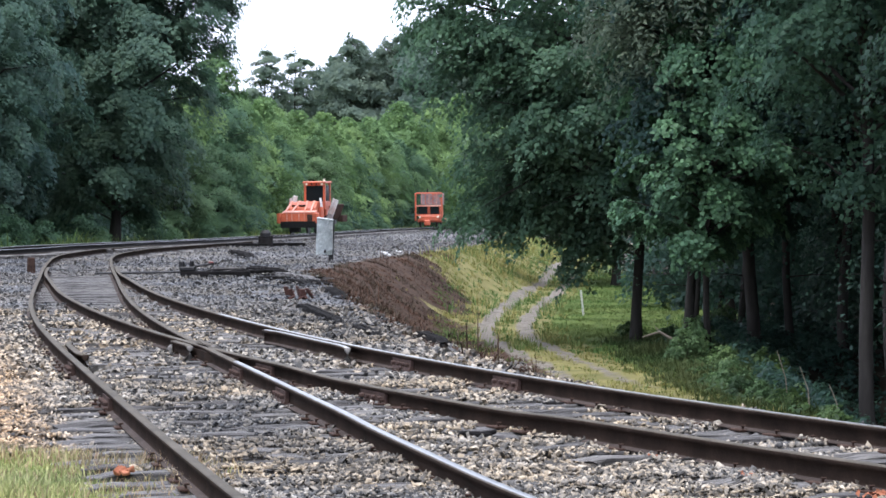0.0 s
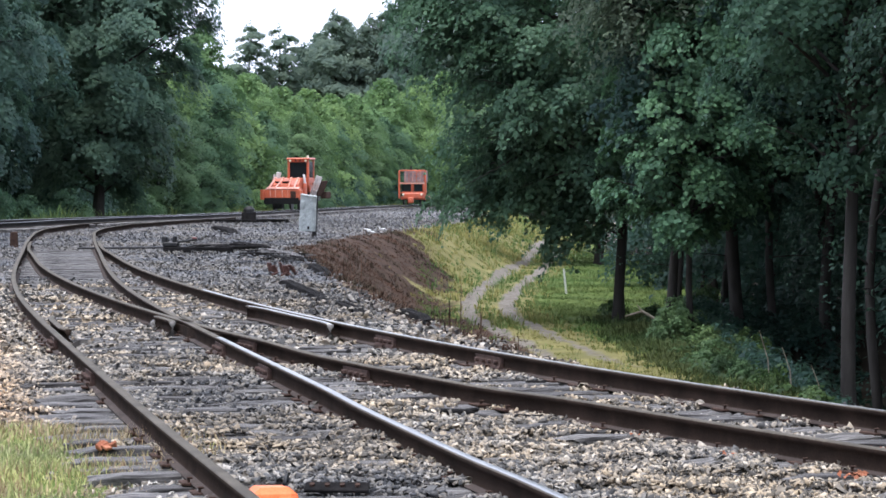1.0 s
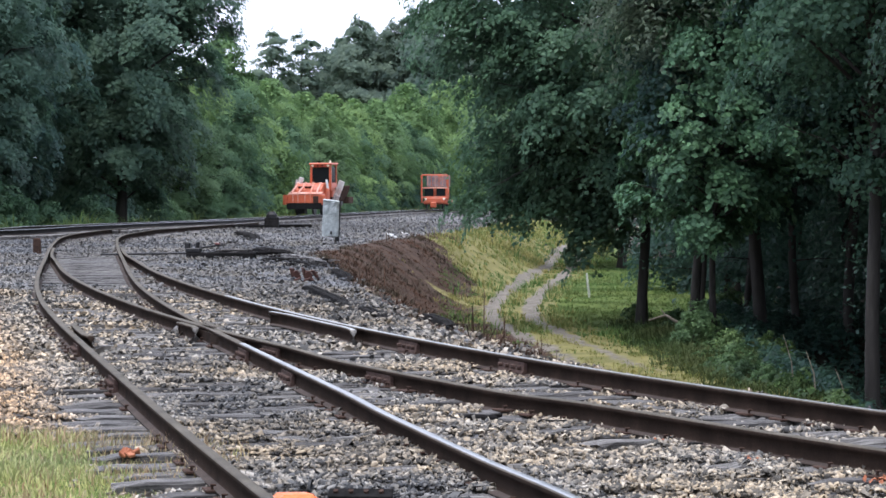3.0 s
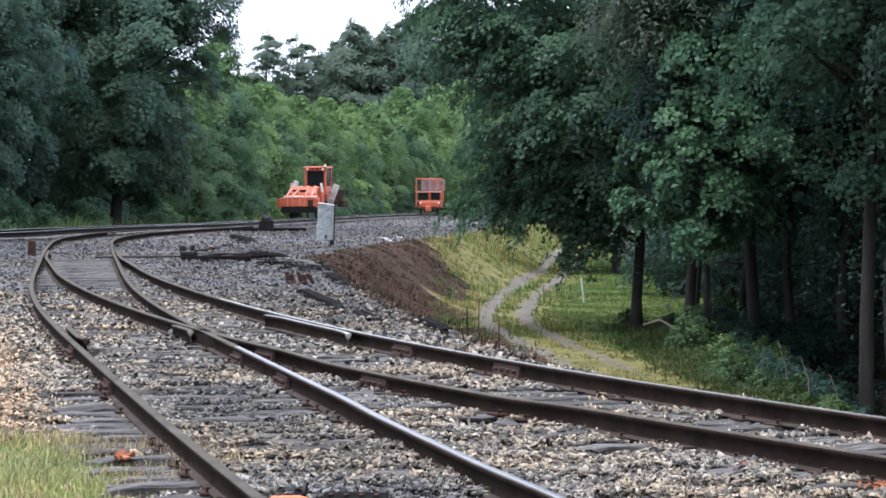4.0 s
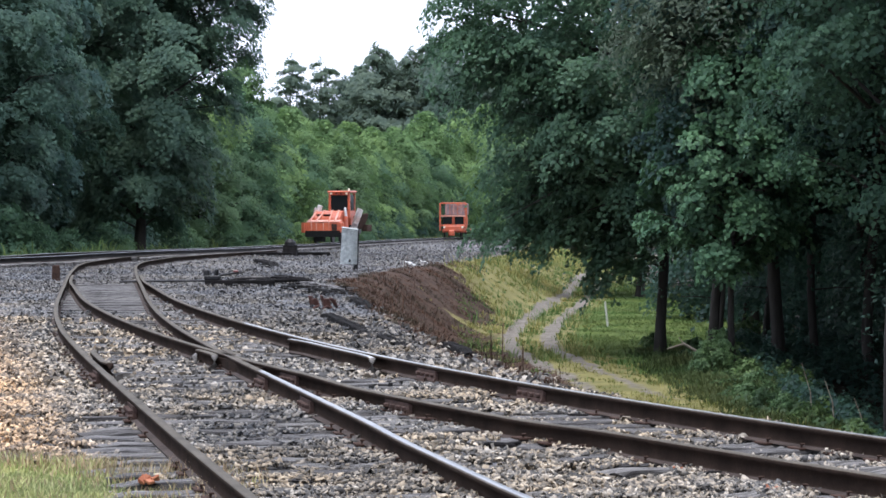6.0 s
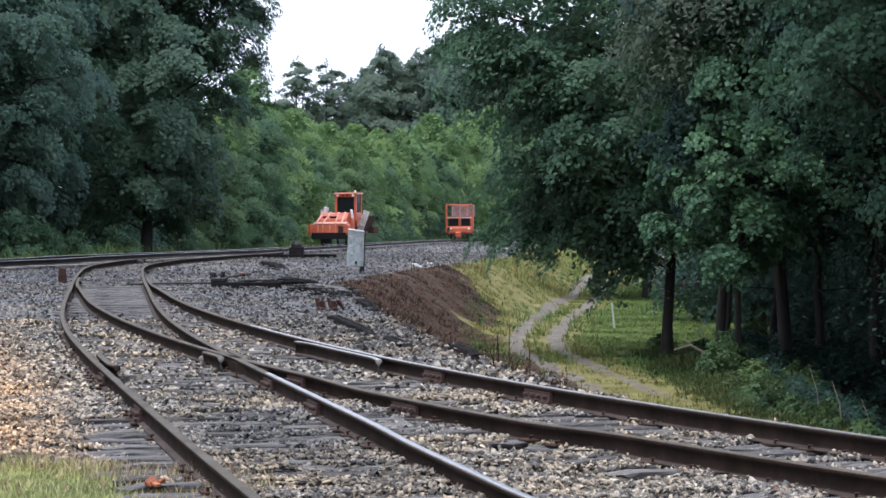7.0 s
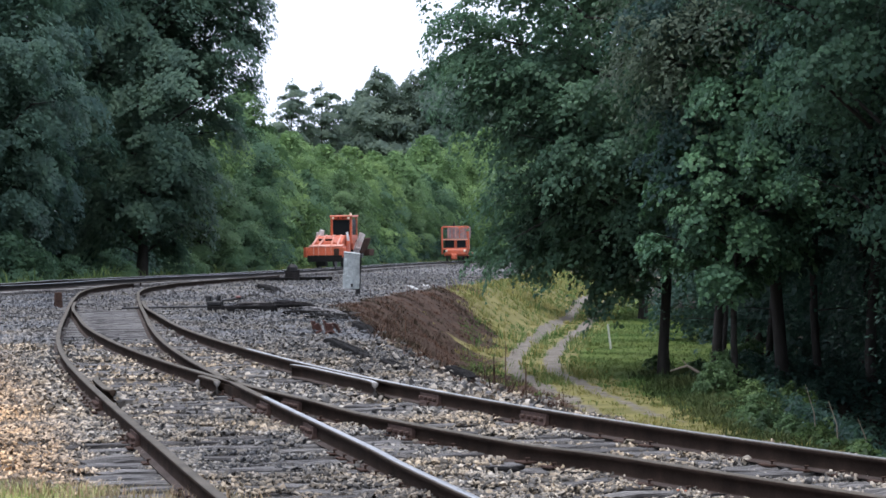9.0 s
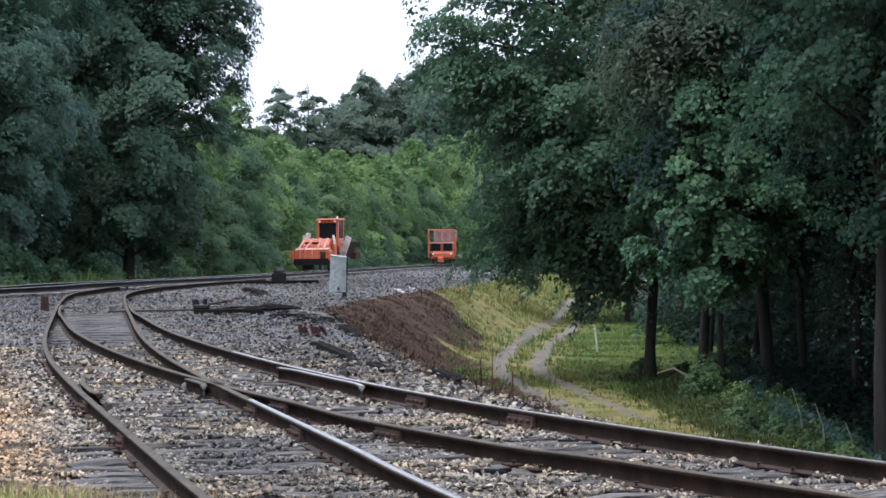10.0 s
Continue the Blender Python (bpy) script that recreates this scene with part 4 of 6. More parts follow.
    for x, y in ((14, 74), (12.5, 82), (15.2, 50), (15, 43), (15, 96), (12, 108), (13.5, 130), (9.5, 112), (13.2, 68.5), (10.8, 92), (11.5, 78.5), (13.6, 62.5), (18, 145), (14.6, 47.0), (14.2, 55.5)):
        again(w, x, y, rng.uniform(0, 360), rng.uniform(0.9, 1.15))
    # trees added with crowns above the view, to shade the wood below
    h = plant("high_crowned_tree", crown_tree(22, [(9.8, 2.0), (11, 4.6), (14.5, 5.2), (17.5, 3.6), (19.5, 1)], 40, 4, 44, 0.3, 0.15, (1.1, 1.8), corners=3, core=1200, core_leaf=0.5), LEAF_DARK, 10.2, 56.5, "added tall tree whose high crown blocks sky light", "high-crowned trees of the wood")
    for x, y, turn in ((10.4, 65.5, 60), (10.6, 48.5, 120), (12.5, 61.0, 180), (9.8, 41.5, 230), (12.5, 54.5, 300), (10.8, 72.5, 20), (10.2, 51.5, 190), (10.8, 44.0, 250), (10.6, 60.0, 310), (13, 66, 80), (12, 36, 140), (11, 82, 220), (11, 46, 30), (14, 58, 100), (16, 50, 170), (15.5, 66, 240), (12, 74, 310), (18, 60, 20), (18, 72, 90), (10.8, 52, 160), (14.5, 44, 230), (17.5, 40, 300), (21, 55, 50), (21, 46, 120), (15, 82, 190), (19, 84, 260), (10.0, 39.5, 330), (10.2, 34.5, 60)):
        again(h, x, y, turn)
    k = plant("thicket", crown_tree(23, [(0.3, 1.6), (1.2, 2.5), (2.8, 2.2), (4.2, 0.7)], 34, 4, 75, 0.12, 0.05, (0.45, 0.8), corners=3, core=700, limbs=0.0, core_leaf=0.14), LEAF_DARK, 8.6, 70.0, "undergrowth thicket, its leaves darkened for the wood's shade", "thickets of the wood", category="shrub")
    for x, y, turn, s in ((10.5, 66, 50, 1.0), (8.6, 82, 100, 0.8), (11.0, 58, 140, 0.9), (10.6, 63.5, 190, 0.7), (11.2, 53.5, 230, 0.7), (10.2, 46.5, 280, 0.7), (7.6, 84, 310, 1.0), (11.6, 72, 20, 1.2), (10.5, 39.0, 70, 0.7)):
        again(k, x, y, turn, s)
    # dark thickets fill the shade at the foot of the lineside trees
    for x, y, turn, s in ((-17.6, 128, 10, 1.3), (-19.6, 121, 70, 1.2), (-15.6, 127, 150, 1.1), (-21.5, 124, 220, 1.4), (-20.6, 112, 300, 1.0), (-13.2, 158, 0, 0.9), (-12.4, 172, 40, 1.0), (-11.2, 190, 80, 1.0), (-9.6, 206, 120, 1.1), (-8.2, 224, 160, 1.1), (-6.8, 244, 200, 1.1), (-5.2, 263, 240, 1.1), (-3.6, 284, 280, 1.2), (-1.6, 306, 320, 1.2), (1.2, 332, 0, 1.2), (4.5, 357, 40, 1.3), (6.2, 268, 80, 1.0), (7.5, 300, 120, 1.2), (8.5, 240, 160, 1.1)):
        again(k, x, y, turn, s)
    # unseen trees added beside and behind the camera, to cut low sky light
    for x, y, turn in ((-30, 60, 0), (-34, 45, 60), (-36, 28, 120), (-34, 10, 180), (-30, -8, 240), (-22, -20, 300), (-12, -26, 30), (0, -28, 90), (12, -26, 150), (20, -16, 210), (22, 0, 270), (18, 16, 330), (16, 28, 0)):
        again(h, x, y, turn, 1.25)
    # slender trunks at the edge of the wood
    t0 = bare_trunk("slender_tree", 5.45, 61.8, 0.07, 6)
    for x, y, turn, s in ((7.0, 66.5, 40, 1.1), (8.4, 59.5, 90, 1.5), (7.7, 63.0, 160, 1.2), (9.2, 66.0, 220, 1.6), (8.0, 51.0, 250, 1.3), (10.3, 61.0, 300, 1.9), (9.3, 57.0, 20, 1.2), (6.9, 70.0, 80, 0.9)):
        again(t0, x, y, turn, s)
    # left of the main line
    far = "trees beyond the main line"
    tall = [(1.6, 2.0), (3, 3.4), (6, 4.3), (9, 4.6), (13, 4.3), (17, 2.8), (20, 0.8)]
    l0 = plant("tall_tree", crown_tree(31, tall, 58, 4, 320, 0.155, 0.22, (0.6, 1.15), 0.13, 0.5, 0.6, 0.3, 3, 8000, 0.25, 0.5, extra=[(0.35 * math.sin(2.4 * k), 4.9 + 0.35 * math.sin(1.7 * k), 8.5 + 0.4 * k) for k in range(14)]), LEAF_TALL, -12.9, 119.0, "tall dark green tree beyond the main line", far, 0)
    l1 = plant("tall_tree", crown_tree(32, [(h * 0.9, r * 1.05) for h, r in tall], 54, 4, 320, 0.155, 0.2, (0.6, 1.15), 0.13, 0.5, 0.6, 0.3, 3, 8000, 0.25, 0.5), LEAF_TALL, -17.6, 110.0, "tall dark green tree beyond the main line", far, 0)
    for src, x, y, turn, s in ((l0, -21.5, 104, 70, 1.0), (l1, -15.4, 138, 120, 0.95), (l0, -19.5, 126, 200, 1.05), (l1, -23, 116, 10, 1.1),
                               (l0, -17.5, 154, 300, 1.0), (l1, -19.0, 95, 80, 0.9), (l1, -16.2, 100, 170, 0.75)):
        again(src, x, y, turn, s)
    group = "young trees along the line"
    dome = [(0.4, 2.2), (1.6, 3.4), (3.6, 3.9), (5.8, 3.5), (7.8, 2.4), (9.4, 0.7)]
    m0 = plant("young_tree", crown_tree(41, dome, 38, 4, 210, 0.115, 0.14, (0.6, 1.1), 0.09, 0.55, 0.6, 0.14, 3, 3500, 0.3), LEAF_MID, -13.9, 163.0, "leafy light green young tree", group)
    m1 = plant("young_tree", crown_tree(42, [(h * 0.9, r * 0.95) for h, r in dome], 34, 4, 210, 0.115, 0.14, (0.6, 1.1), 0.09, 0.55, 0.6, 0.14, 3, 3500, 0.3), LEAF_MID, -11.6, 184.0, "leafy light green young tree", group)
    for src, x, y, turn, s in ((m0, -11.4, 195, 60, 1.0), (m1, -9.8, 214, 100, 1.1), (m0, -8.6, 233, 150, 1.05), (m1, -7.2, 252, 200, 1.15), (m0, -5.8, 272, 250, 1.15),
                               (m1, -4.4, 296, 10, 1.2), (m1, -13.2, 232, 80, 1.3), (m1, -8.5, 290, 170, 1.35), (m0, -2.2, 322, 260, 1.25), (m0, -3.4, 306, 75, 1.45), (m1, 0.2, 316, 15, 1.65), (m0, 3.4, 330, 190, 1.6),
                               (m1, 0.8, 350, 300, 1.3), (m1, 8.0, 270, 90, 1.3), (m0, 4.5, 385, 60, 1.5), (m1, 8.5, 345, 140, 1.5), (m0, 12.5, 330, 20, 1.6), (m1, 11.0, 290, 20, 1.5), (m0, 2.2, 368, 220, 1.3)):
        again(src, x, y, turn, s)
    plant("young_tree", crown_tree(44, [(0.4, 1.8), (2, 2.8), (6, 3.1), (9, 2.3), (12, 0.5)], 46, 4, 160, 0.14, 0.14, (0.55, 1.0), 0.09, 0.5, 0.6, 0.14, 3, 3500, 0.28), LEAF_MID, -12.7, 177.0, "slender light green young tree", group)
    m2 = plant("young_tree", crown_tree(43, [(h, r * 0.9) for h, r in dome], 34, 4, 200, 0.115, 0.14, (0.6, 1.1), 0.09, 0.5, 0.5, 0.2, 3, 3500, 0.3), LEAF_SIDE, -12.8, 170.0, "darker green young tree", group)
    for x, y, turn, s in ((-10.0, 190, 60, 0.72), (-8.4, 205, 120, 0.75), (-9.0, 222, 160, 0.95), (-6.6, 238, 200, 0.8), (-5.0, 262, 260, 0.85), (-3.2, 284, 20, 0.95), (-12.4, 141, 300, 0.75), (-11.6, 158, 30, 0.62), (-2.0, 304, 130, 0.95)):
        again(m2, x, y, turn, s)
    rise = "pines on the rise"
    p0 = plant("pine_tree", crown_tree(51, [(9, 3.5), (12, 5.8), (16, 5.6), (19, 4.4), (22, 2.6), (25.2, 0.3)], 46, 4, 100, 0.3, 0.26, (0.9, 1.6), 0.16, 0.25, 0.35, 0.12, 3, 3000, 0.4, long=1.8), LEAF_FAR, -10.8, 385, "tall pine on the rise, its needles paled for haze", rise)
    p1 = plant("pine_tree", crown_tree(52, [(13, 2.2), (15, 3.4), (17.5, 3.2), (20, 2.3), (22, 1.5), (23.6, 0.3)], 24, 3, 90, 0.28, 0.22, (0.6, 1.2), 0.14, 0.2, 0.3, 0.2, 3, 700, 0.35, long=1.8), LEAF_FAR, -21.6, 380, "tall pine on the rise, its needles paled for haze", rise)
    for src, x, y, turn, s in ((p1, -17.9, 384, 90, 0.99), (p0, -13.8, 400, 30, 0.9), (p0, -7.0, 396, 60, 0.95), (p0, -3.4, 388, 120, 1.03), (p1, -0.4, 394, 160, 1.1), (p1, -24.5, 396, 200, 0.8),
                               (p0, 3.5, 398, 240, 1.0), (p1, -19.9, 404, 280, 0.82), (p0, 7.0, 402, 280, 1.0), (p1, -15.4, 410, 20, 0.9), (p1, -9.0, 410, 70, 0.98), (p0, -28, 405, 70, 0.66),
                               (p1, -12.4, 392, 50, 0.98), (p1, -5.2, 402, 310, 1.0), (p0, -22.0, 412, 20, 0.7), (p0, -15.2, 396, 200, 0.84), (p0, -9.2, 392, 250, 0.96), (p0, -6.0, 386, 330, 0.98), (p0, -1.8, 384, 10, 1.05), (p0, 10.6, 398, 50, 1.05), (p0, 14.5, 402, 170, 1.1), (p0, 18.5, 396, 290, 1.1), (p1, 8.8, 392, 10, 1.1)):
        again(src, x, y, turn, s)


def bare_trunk(name, x, y, r, tall):
    h = np.linspace(-0.2, tall, 9)
    v, f = tube(np.stack([0.12 * np.sin(h * 0.8), 0.08 * np.sin(h * 1.3 + 1), h], 1), r * (1.15 - 0.5 * h / tall), 7)
    bits = [(v, f)]
    rng = np.random.default_rng(8)
    cs = []
    for k in range(14):
        z = rng.uniform(1.2, tall * 0.95)
        a = rng.uniform(0, 6.3)
        e = np.array([np.cos(a) * 0.8, np.sin(a) * 0.8, z + rng.uniform(-0.1, 0.5)])
        bits.append(tube([[0.12 * np.sin(z * 0.8), 0.08 * np.sin(z * 1.3 + 1), z], e * [0.5, 0.5, 1], e], [0.016, 0.01, 0.004], 4))
        cs.append(e + rng.normal(0, 1, (60, 3)) * [0.3, 0.3, 0.2])
    cs = np.vstack(cs)
    t = thing(name, pose(x, y, float(height(x, y)) - 0.05), "slender tree with sparse leaves at the wood's edge", "tree", "slender trees at the wood's edge")
    child("trunk", mesh_np("trunk", *stack_up(bits), BARK), t)
    child("crown", mesh_np("crown", *leaf_quads(cs, rng.normal(0, 0.6, cs.shape) + [0, 0, 0.8], 0.06, rng), LEAF_DARK), t)
    return t


def build_shrubs():
    group = "shrubs along the foot of the wood"
    s0 = plant("shrub", crown_tree(61, [(0.15, 0.5), (0.5, 0.85), (0.9, 0.7), (1.25, 0.2)], 22, 4, 24, 0.08, 0.02, (0.16, 0.32), limbs=0.0, core=60, core_leaf=0.1), LEAF_SHRUB, 5.2, 57.6, "pale green leafy shrub on the bank", group, 0, 0.7, category="shrub")
    s1 = plant("shrub", crown_tree(62, [(0.1, 0.7), (0.4, 0.95), (0.7, 0.7), (0.95, 0.2)], 22, 4, 24, 0.08, 0.02, (0.16, 0.32), limbs=0.0, core=60, core_leaf=0.1), LEAF_BUSH, 6.3, 55.5, "low green leafy shrub under the trees", group, 0, 0.7, category="shrub")
    for src, x, y, turn, s in ((s0, 4.98, 57.0, 30, 0.75), (s1, 4.92, 47.2, 80, 0.55), (s0, 5.15, 46.4, 150, 0.45), (s0, 5.0, 49.0, 60, 0.62), (s1, 5.7, 50.5, 100, 0.55), (s1, 5.4, 46.0, 190, 0.42), (s1, 5.4, 44.6, 250, 0.5), (s1, 6.1, 46.5, 280, 0.45), (s0, 5.7, 42.0, 330, 0.36),
                               (s1, 5.2, 63.5, 90, 0.7), (s1, 4.4, 66.5, 130, 0.6), (s0, 5.9, 41.0, 15, 0.32), (s0, 5.15, 60.0, 200, 0.55), (s1, 6.6, 68.0, 210, 1.1),
                               (s1, 6.1, 40.0, 280, 0.28), (s0, 5.6, 38.5, 60, 0.24), (s1, 6.0, 49.3, 310, 0.45), (s0, 5.4, 54.5, 150, 0.6)):
        again(src, x, y, turn, s * 0.74)
    far = "bushes beyond the main line"
    b0 = plant("bush", crown_tree(63, [(0.1, 1.1), (0.8, 1.6), (1.5, 1.2), (2.1, 0.3)], 26, 4, 40, 0.12, 0.03, (0.3, 0.55), corners=3, limbs=0.0, core=200), LEAF_SIDE, -15.0, 97.0, "light green bush beside the main line", far, category="shrub")
    rng = random.Random(9)
    for x, y, s in ((-15.2, 101, 1.1), (-13.9, 106, 0.6), (-12.4, 110.5, 0.35), (-13.6, 113, 0.7), (-11.6, 124, 0.4), (-11.9, 131, 0.55), (-10.9, 140, 0.45), (-11.6, 149, 0.5), (-8.3, 187, 0.5), (-6.4, 210, 0.5),
                    (-5.2, 224, 0.55), (-4.4, 240, 0.6), (-16.6, 92, 0.9)):
        again(b0, x, y, rng.uniform(0, 360), s)


def build_undergrowth():
    """Leafy plants that cover the ground where the wood begins: mounds of leaves on thin stems."""
    rng = np.random.default_rng(77)
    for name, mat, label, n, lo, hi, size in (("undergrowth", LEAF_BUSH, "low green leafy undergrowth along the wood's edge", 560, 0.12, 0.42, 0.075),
                                              ("shaded_undergrowth", LEAF_DARK, "leafy undergrowth under the trees, coloured dark for their shade", 900, 0.2, 0.6, 0.085)):
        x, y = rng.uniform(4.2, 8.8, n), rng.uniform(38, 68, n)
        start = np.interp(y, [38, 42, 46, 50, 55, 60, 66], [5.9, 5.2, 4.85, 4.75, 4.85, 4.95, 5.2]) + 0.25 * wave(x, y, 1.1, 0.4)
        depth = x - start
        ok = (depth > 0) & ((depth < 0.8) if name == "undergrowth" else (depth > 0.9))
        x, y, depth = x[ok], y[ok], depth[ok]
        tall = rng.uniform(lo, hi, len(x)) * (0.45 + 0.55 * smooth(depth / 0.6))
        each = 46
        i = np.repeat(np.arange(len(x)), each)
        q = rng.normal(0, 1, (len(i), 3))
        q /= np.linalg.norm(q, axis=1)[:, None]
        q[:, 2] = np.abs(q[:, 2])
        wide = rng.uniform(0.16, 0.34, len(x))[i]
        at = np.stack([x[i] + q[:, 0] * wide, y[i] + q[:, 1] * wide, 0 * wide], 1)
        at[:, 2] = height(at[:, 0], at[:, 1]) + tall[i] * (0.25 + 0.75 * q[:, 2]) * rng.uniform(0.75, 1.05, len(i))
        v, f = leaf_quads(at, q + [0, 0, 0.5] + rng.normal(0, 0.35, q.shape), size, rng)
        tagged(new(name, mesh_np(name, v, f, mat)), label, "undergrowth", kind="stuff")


def blades(name, x, y, tall, width, rng, mat, label, lean=0.35, category="grass"):
    """Bent grass blades, two joined pieces each."""
    n = len(x)
    z = height(x, y)
    a = rng.uniform(0, 2 * np.pi, n)
    out = np.stack([np.cos(a), np.sin(a), 0 * a], 1)
    across = np.stack([-np.sin(a), np.cos(a), 0 * a], 1)
    hgt = tall * rng.uniform(0.35, 1.1, n) * (0.8 + 0.45 * wave(x, y, 1.3, 0.9))
    root = np.stack([x, y, z - 0.01], 1)
    ben = rng.uniform(0.1, 1.0, n) * lean * hgt
    mid = root + np.array([0, 0, 1]) * (hgt * 0.6)[:, None] + out * (ben * 0.35)[:, None]
    tip = root + np.array([0, 0, 1]) * (hgt * 0.95)[:, None] + out * ben[:, None]
    w = (width * rng.uniform(0.6, 1.3, n))[:, None] * across
    v = np.stack([root - w, root + w, mid + w * 0.8, mid - w * 0.8, tip], 1).reshape(-1, 3)
    i = np.arange(n)[:, None] * 5
    f = np.vstack([i + [0, 1, 2], i + [0, 2, 3], i + [3, 2, 4]])
    return tagged(new(name, mesh_np(name, v, f, mat)), label, category, kind="stuff")


def tufts(name, x, y, tall, width, rng, mat, label, blades_each=8, spread=0.12, lean=0.9, category="grass"):
    """Grass in tufts: blades that spring from one spot and bend outwards, each tuft of a height of its own."""
    n = len(x)
    size = rng.lognormal(-0.1, 0.35, n) * (0.85 + 0.4 * wave(x, y, 0.8, 0.9))
    X, Y, S = (np.repeat(q, blades_each) for q in (x, y, size))
    k = len(X)
    a = rng.uniform(0, 2 * np.pi, k)
    out = np.stack([np.cos(a), np.sin(a), 0 * a], 1)
    r = spread * S * rng.uniform(0, 1, k)
    X, Y = X + out[:, 0] * r, Y + out[:, 1] * r
    root = np.stack([X, Y, height(X, Y) - 0.015], 1)
    hgt = tall * S * rng.uniform(0.6, 1.1, k)
    ben = lean * hgt * rng.uniform(0.3, 1.0, k)
    up = np.array([0, 0, 1])
    mid = root + up * (hgt * 0.65)[:, None] + out * (ben * 0.4)[:, None]
    tip = root + up * (hgt * 0.9)[:, None] + out * ben[:, None]
    w = (width * rng.uniform(0.6, 1.3, k))[:, None] * np.stack([-out[:, 1], out[:, 0], out[:, 2]], 1)
    v = np.stack([root - w, root + w, mid + w * 0.8, mid - w * 0.8, tip], 1).reshape(-1, 3)
    i = np.arange(k)[:, None] * 5
    f = np.vstack([i + [0, 1, 2], i + [0, 2, 3], i + [3, 2, 4]])
    return tagged(new(name, mesh_np(name, v, f, mat)), label, category, kind="stuff")


def build_grass():
    rng = np.random.default_rng(3)

    def scatter(n, x0, x1, y0, y1, keep):
        x, y = rng.uniform(x0, x1, n), rng.uniform(y0, y1, n)
        clump = 0.5 + 0.5 * wave(x, y, 2.1, 0.6) + rng.uniform(-0.4, 0.4, n)
        ok = (rng.uniform(0, 1, n) < keep(zones(x, y), x, y)) & (clump > 0.02)
        return x[ok], y[ok]

    x, y = scatter(48000, -4.6, -1.2, 12.5, 22, lambda q, x, y: np.clip(1.6 - np.hypot((x + 3.0) / 1.25, (y - 17.0) / 3.4), 0, 1))
    half = rng.uniform(0, 1, len(x)) < 0.72 + 0.3 * wave(x, y, 2.2, 0.3) - 0.65 * smooth((np.hypot((x + 3.0) / 1.25, (y - 17.0) / 3.4) - 0.6) / 0.6)
    blades("verge_grass", x[half], y[half], 0.09, 0.006, rng, GRASS_PALE, "short green grass at the foot of the siding", 0.9)
    blades("dry_grass", x[~half], y[~half], 0.11, 0.004, rng, GRASS_STRAW, "dry straw-coloured grass at the foot of the siding", 0.8)
    x, y = scatter(24000, -3.5, 4.5, 28, 92, lambda q, x, y: q["brown"] * (1 - q["gravel"]) * (1 - q["road"]))
    patch = wave(x, y, 1.7, 0.8) + 0.6 * wave(x, y, 4.1, 0.2) + rng.uniform(-0.4, 0.4, len(x))
    k = patch > -0.15
    tufts("dead_weeds", x[k], y[k], 0.08, 0.007, rng, WEED_BROWN, "dead reddish-brown weeds on the bank", 9, 0.16, 1.7, "weeds")
    k = patch < -0.55
    tufts("rotten_weeds", x[k], y[k], 0.11, 0.008, rng, WEED_DARK, "dark rotten weeds on the bank", 7, 0.18, 1.2, "weeds")
    x, y = scatter(26000, -3, 14, 60, 180, lambda q, x, y: q["yellow"] * (1 - q["road"]) * (1 - 0.7 * q["brown"]) * (1 - q["gravel"]) * (x - edge(y) > 0.25))
    pick = rng.uniform(0, 1, len(x)) + 0.3 * wave(x, y, 0.5, 1.4) - 0.1 * (x - edge(y))
    k = pick > 0.22
    tufts("bank_grass", x[k], y[k], 0.19, 0.011, rng, GRASS_YELLOW, "yellowing grass tufts on the bank", 9, 0.16)
    tufts("green_bank_grass", x[~k], y[~k], 0.19, 0.011, rng, GRASS_GREEN, "greener grass tufts low on the bank", 9, 0.16)
    x, y = scatter(13000, 0.5, 10, 27, 70, lambda q, x, y: q["yellow"] * (1 - q["road"]) * (1 - q["gravel"]) * (1 - 0.8 * q["brown"]) * 0.8)
    tufts("track_grass", x, y, 0.09, 0.008, rng, GRASS_YELLOW, "short yellow grass beside the dirt road", 8, 0.12)
    x, y = scatter(24000, 0, 10, 30, 118, lambda q, x, y: q["green"] * (1 - q["road"]) * (1 - q["yellow"]) * (x - edge(y) > 0.9) * np.where(np.abs(road_offset(x, y)) < 0.65, 0.25, 1.0))
    tufts("meadow_grass", x, y, 0.1, 0.009, rng, GRASS_GREEN, "green grass tufts between road and wood", 8, 0.14)
    # darker tufts stand in for the shade along the wood
    x, y = scatter(9000, 2.6, 6.2, 42, 66, lambda q, x, y: smooth((x - np.interp(y, [42, 50, 58, 66], [4.3, 3.7, 3.5, 3.6])) / 1.0) * (1 - q["road"]) * (1 - q["gravel"]) * (x - edge(y) > 0.9))
    tufts("shaded_rank_grass", x, y, 0.15, 0.011, rng, GRASS_SHADED, "rank grass and weeds before the wood, darkened for its shade", 8, 0.15)
    x, y = scatter(9000, -16, 0, 90, 270, lambda q, x, y: (x < main_x(y) - 1.9) * (x > main_x(y) - 6.5) * 1.0)
    tufts("lineside_grass", x, y, 0.5, 0.02, rng, GRASS_GREEN, "rough green grass beyond the main line", 7, 0.25)
    x, y = scatter(7000, -10, 4, 150, 300, lambda q, x, y: (x < main_x(y) - 1.7) * (x > main_x(y) - 3.6) * 1.0)
    tufts("lineside_verge", x, y, 0.34, 0.02, rng, GRASS_YELLOW, "pale rough grass along the main line", 7, 0.22)
    x, y = scatter(240, -2.5, 4, 30, 84, lambda q, x, y: q["brown"])
    blades("weed_stalks", x, y, 0.6, 0.008, rng, WEED_BROWN, "tall dead weed stalks on the bank", 0.3, "weeds")


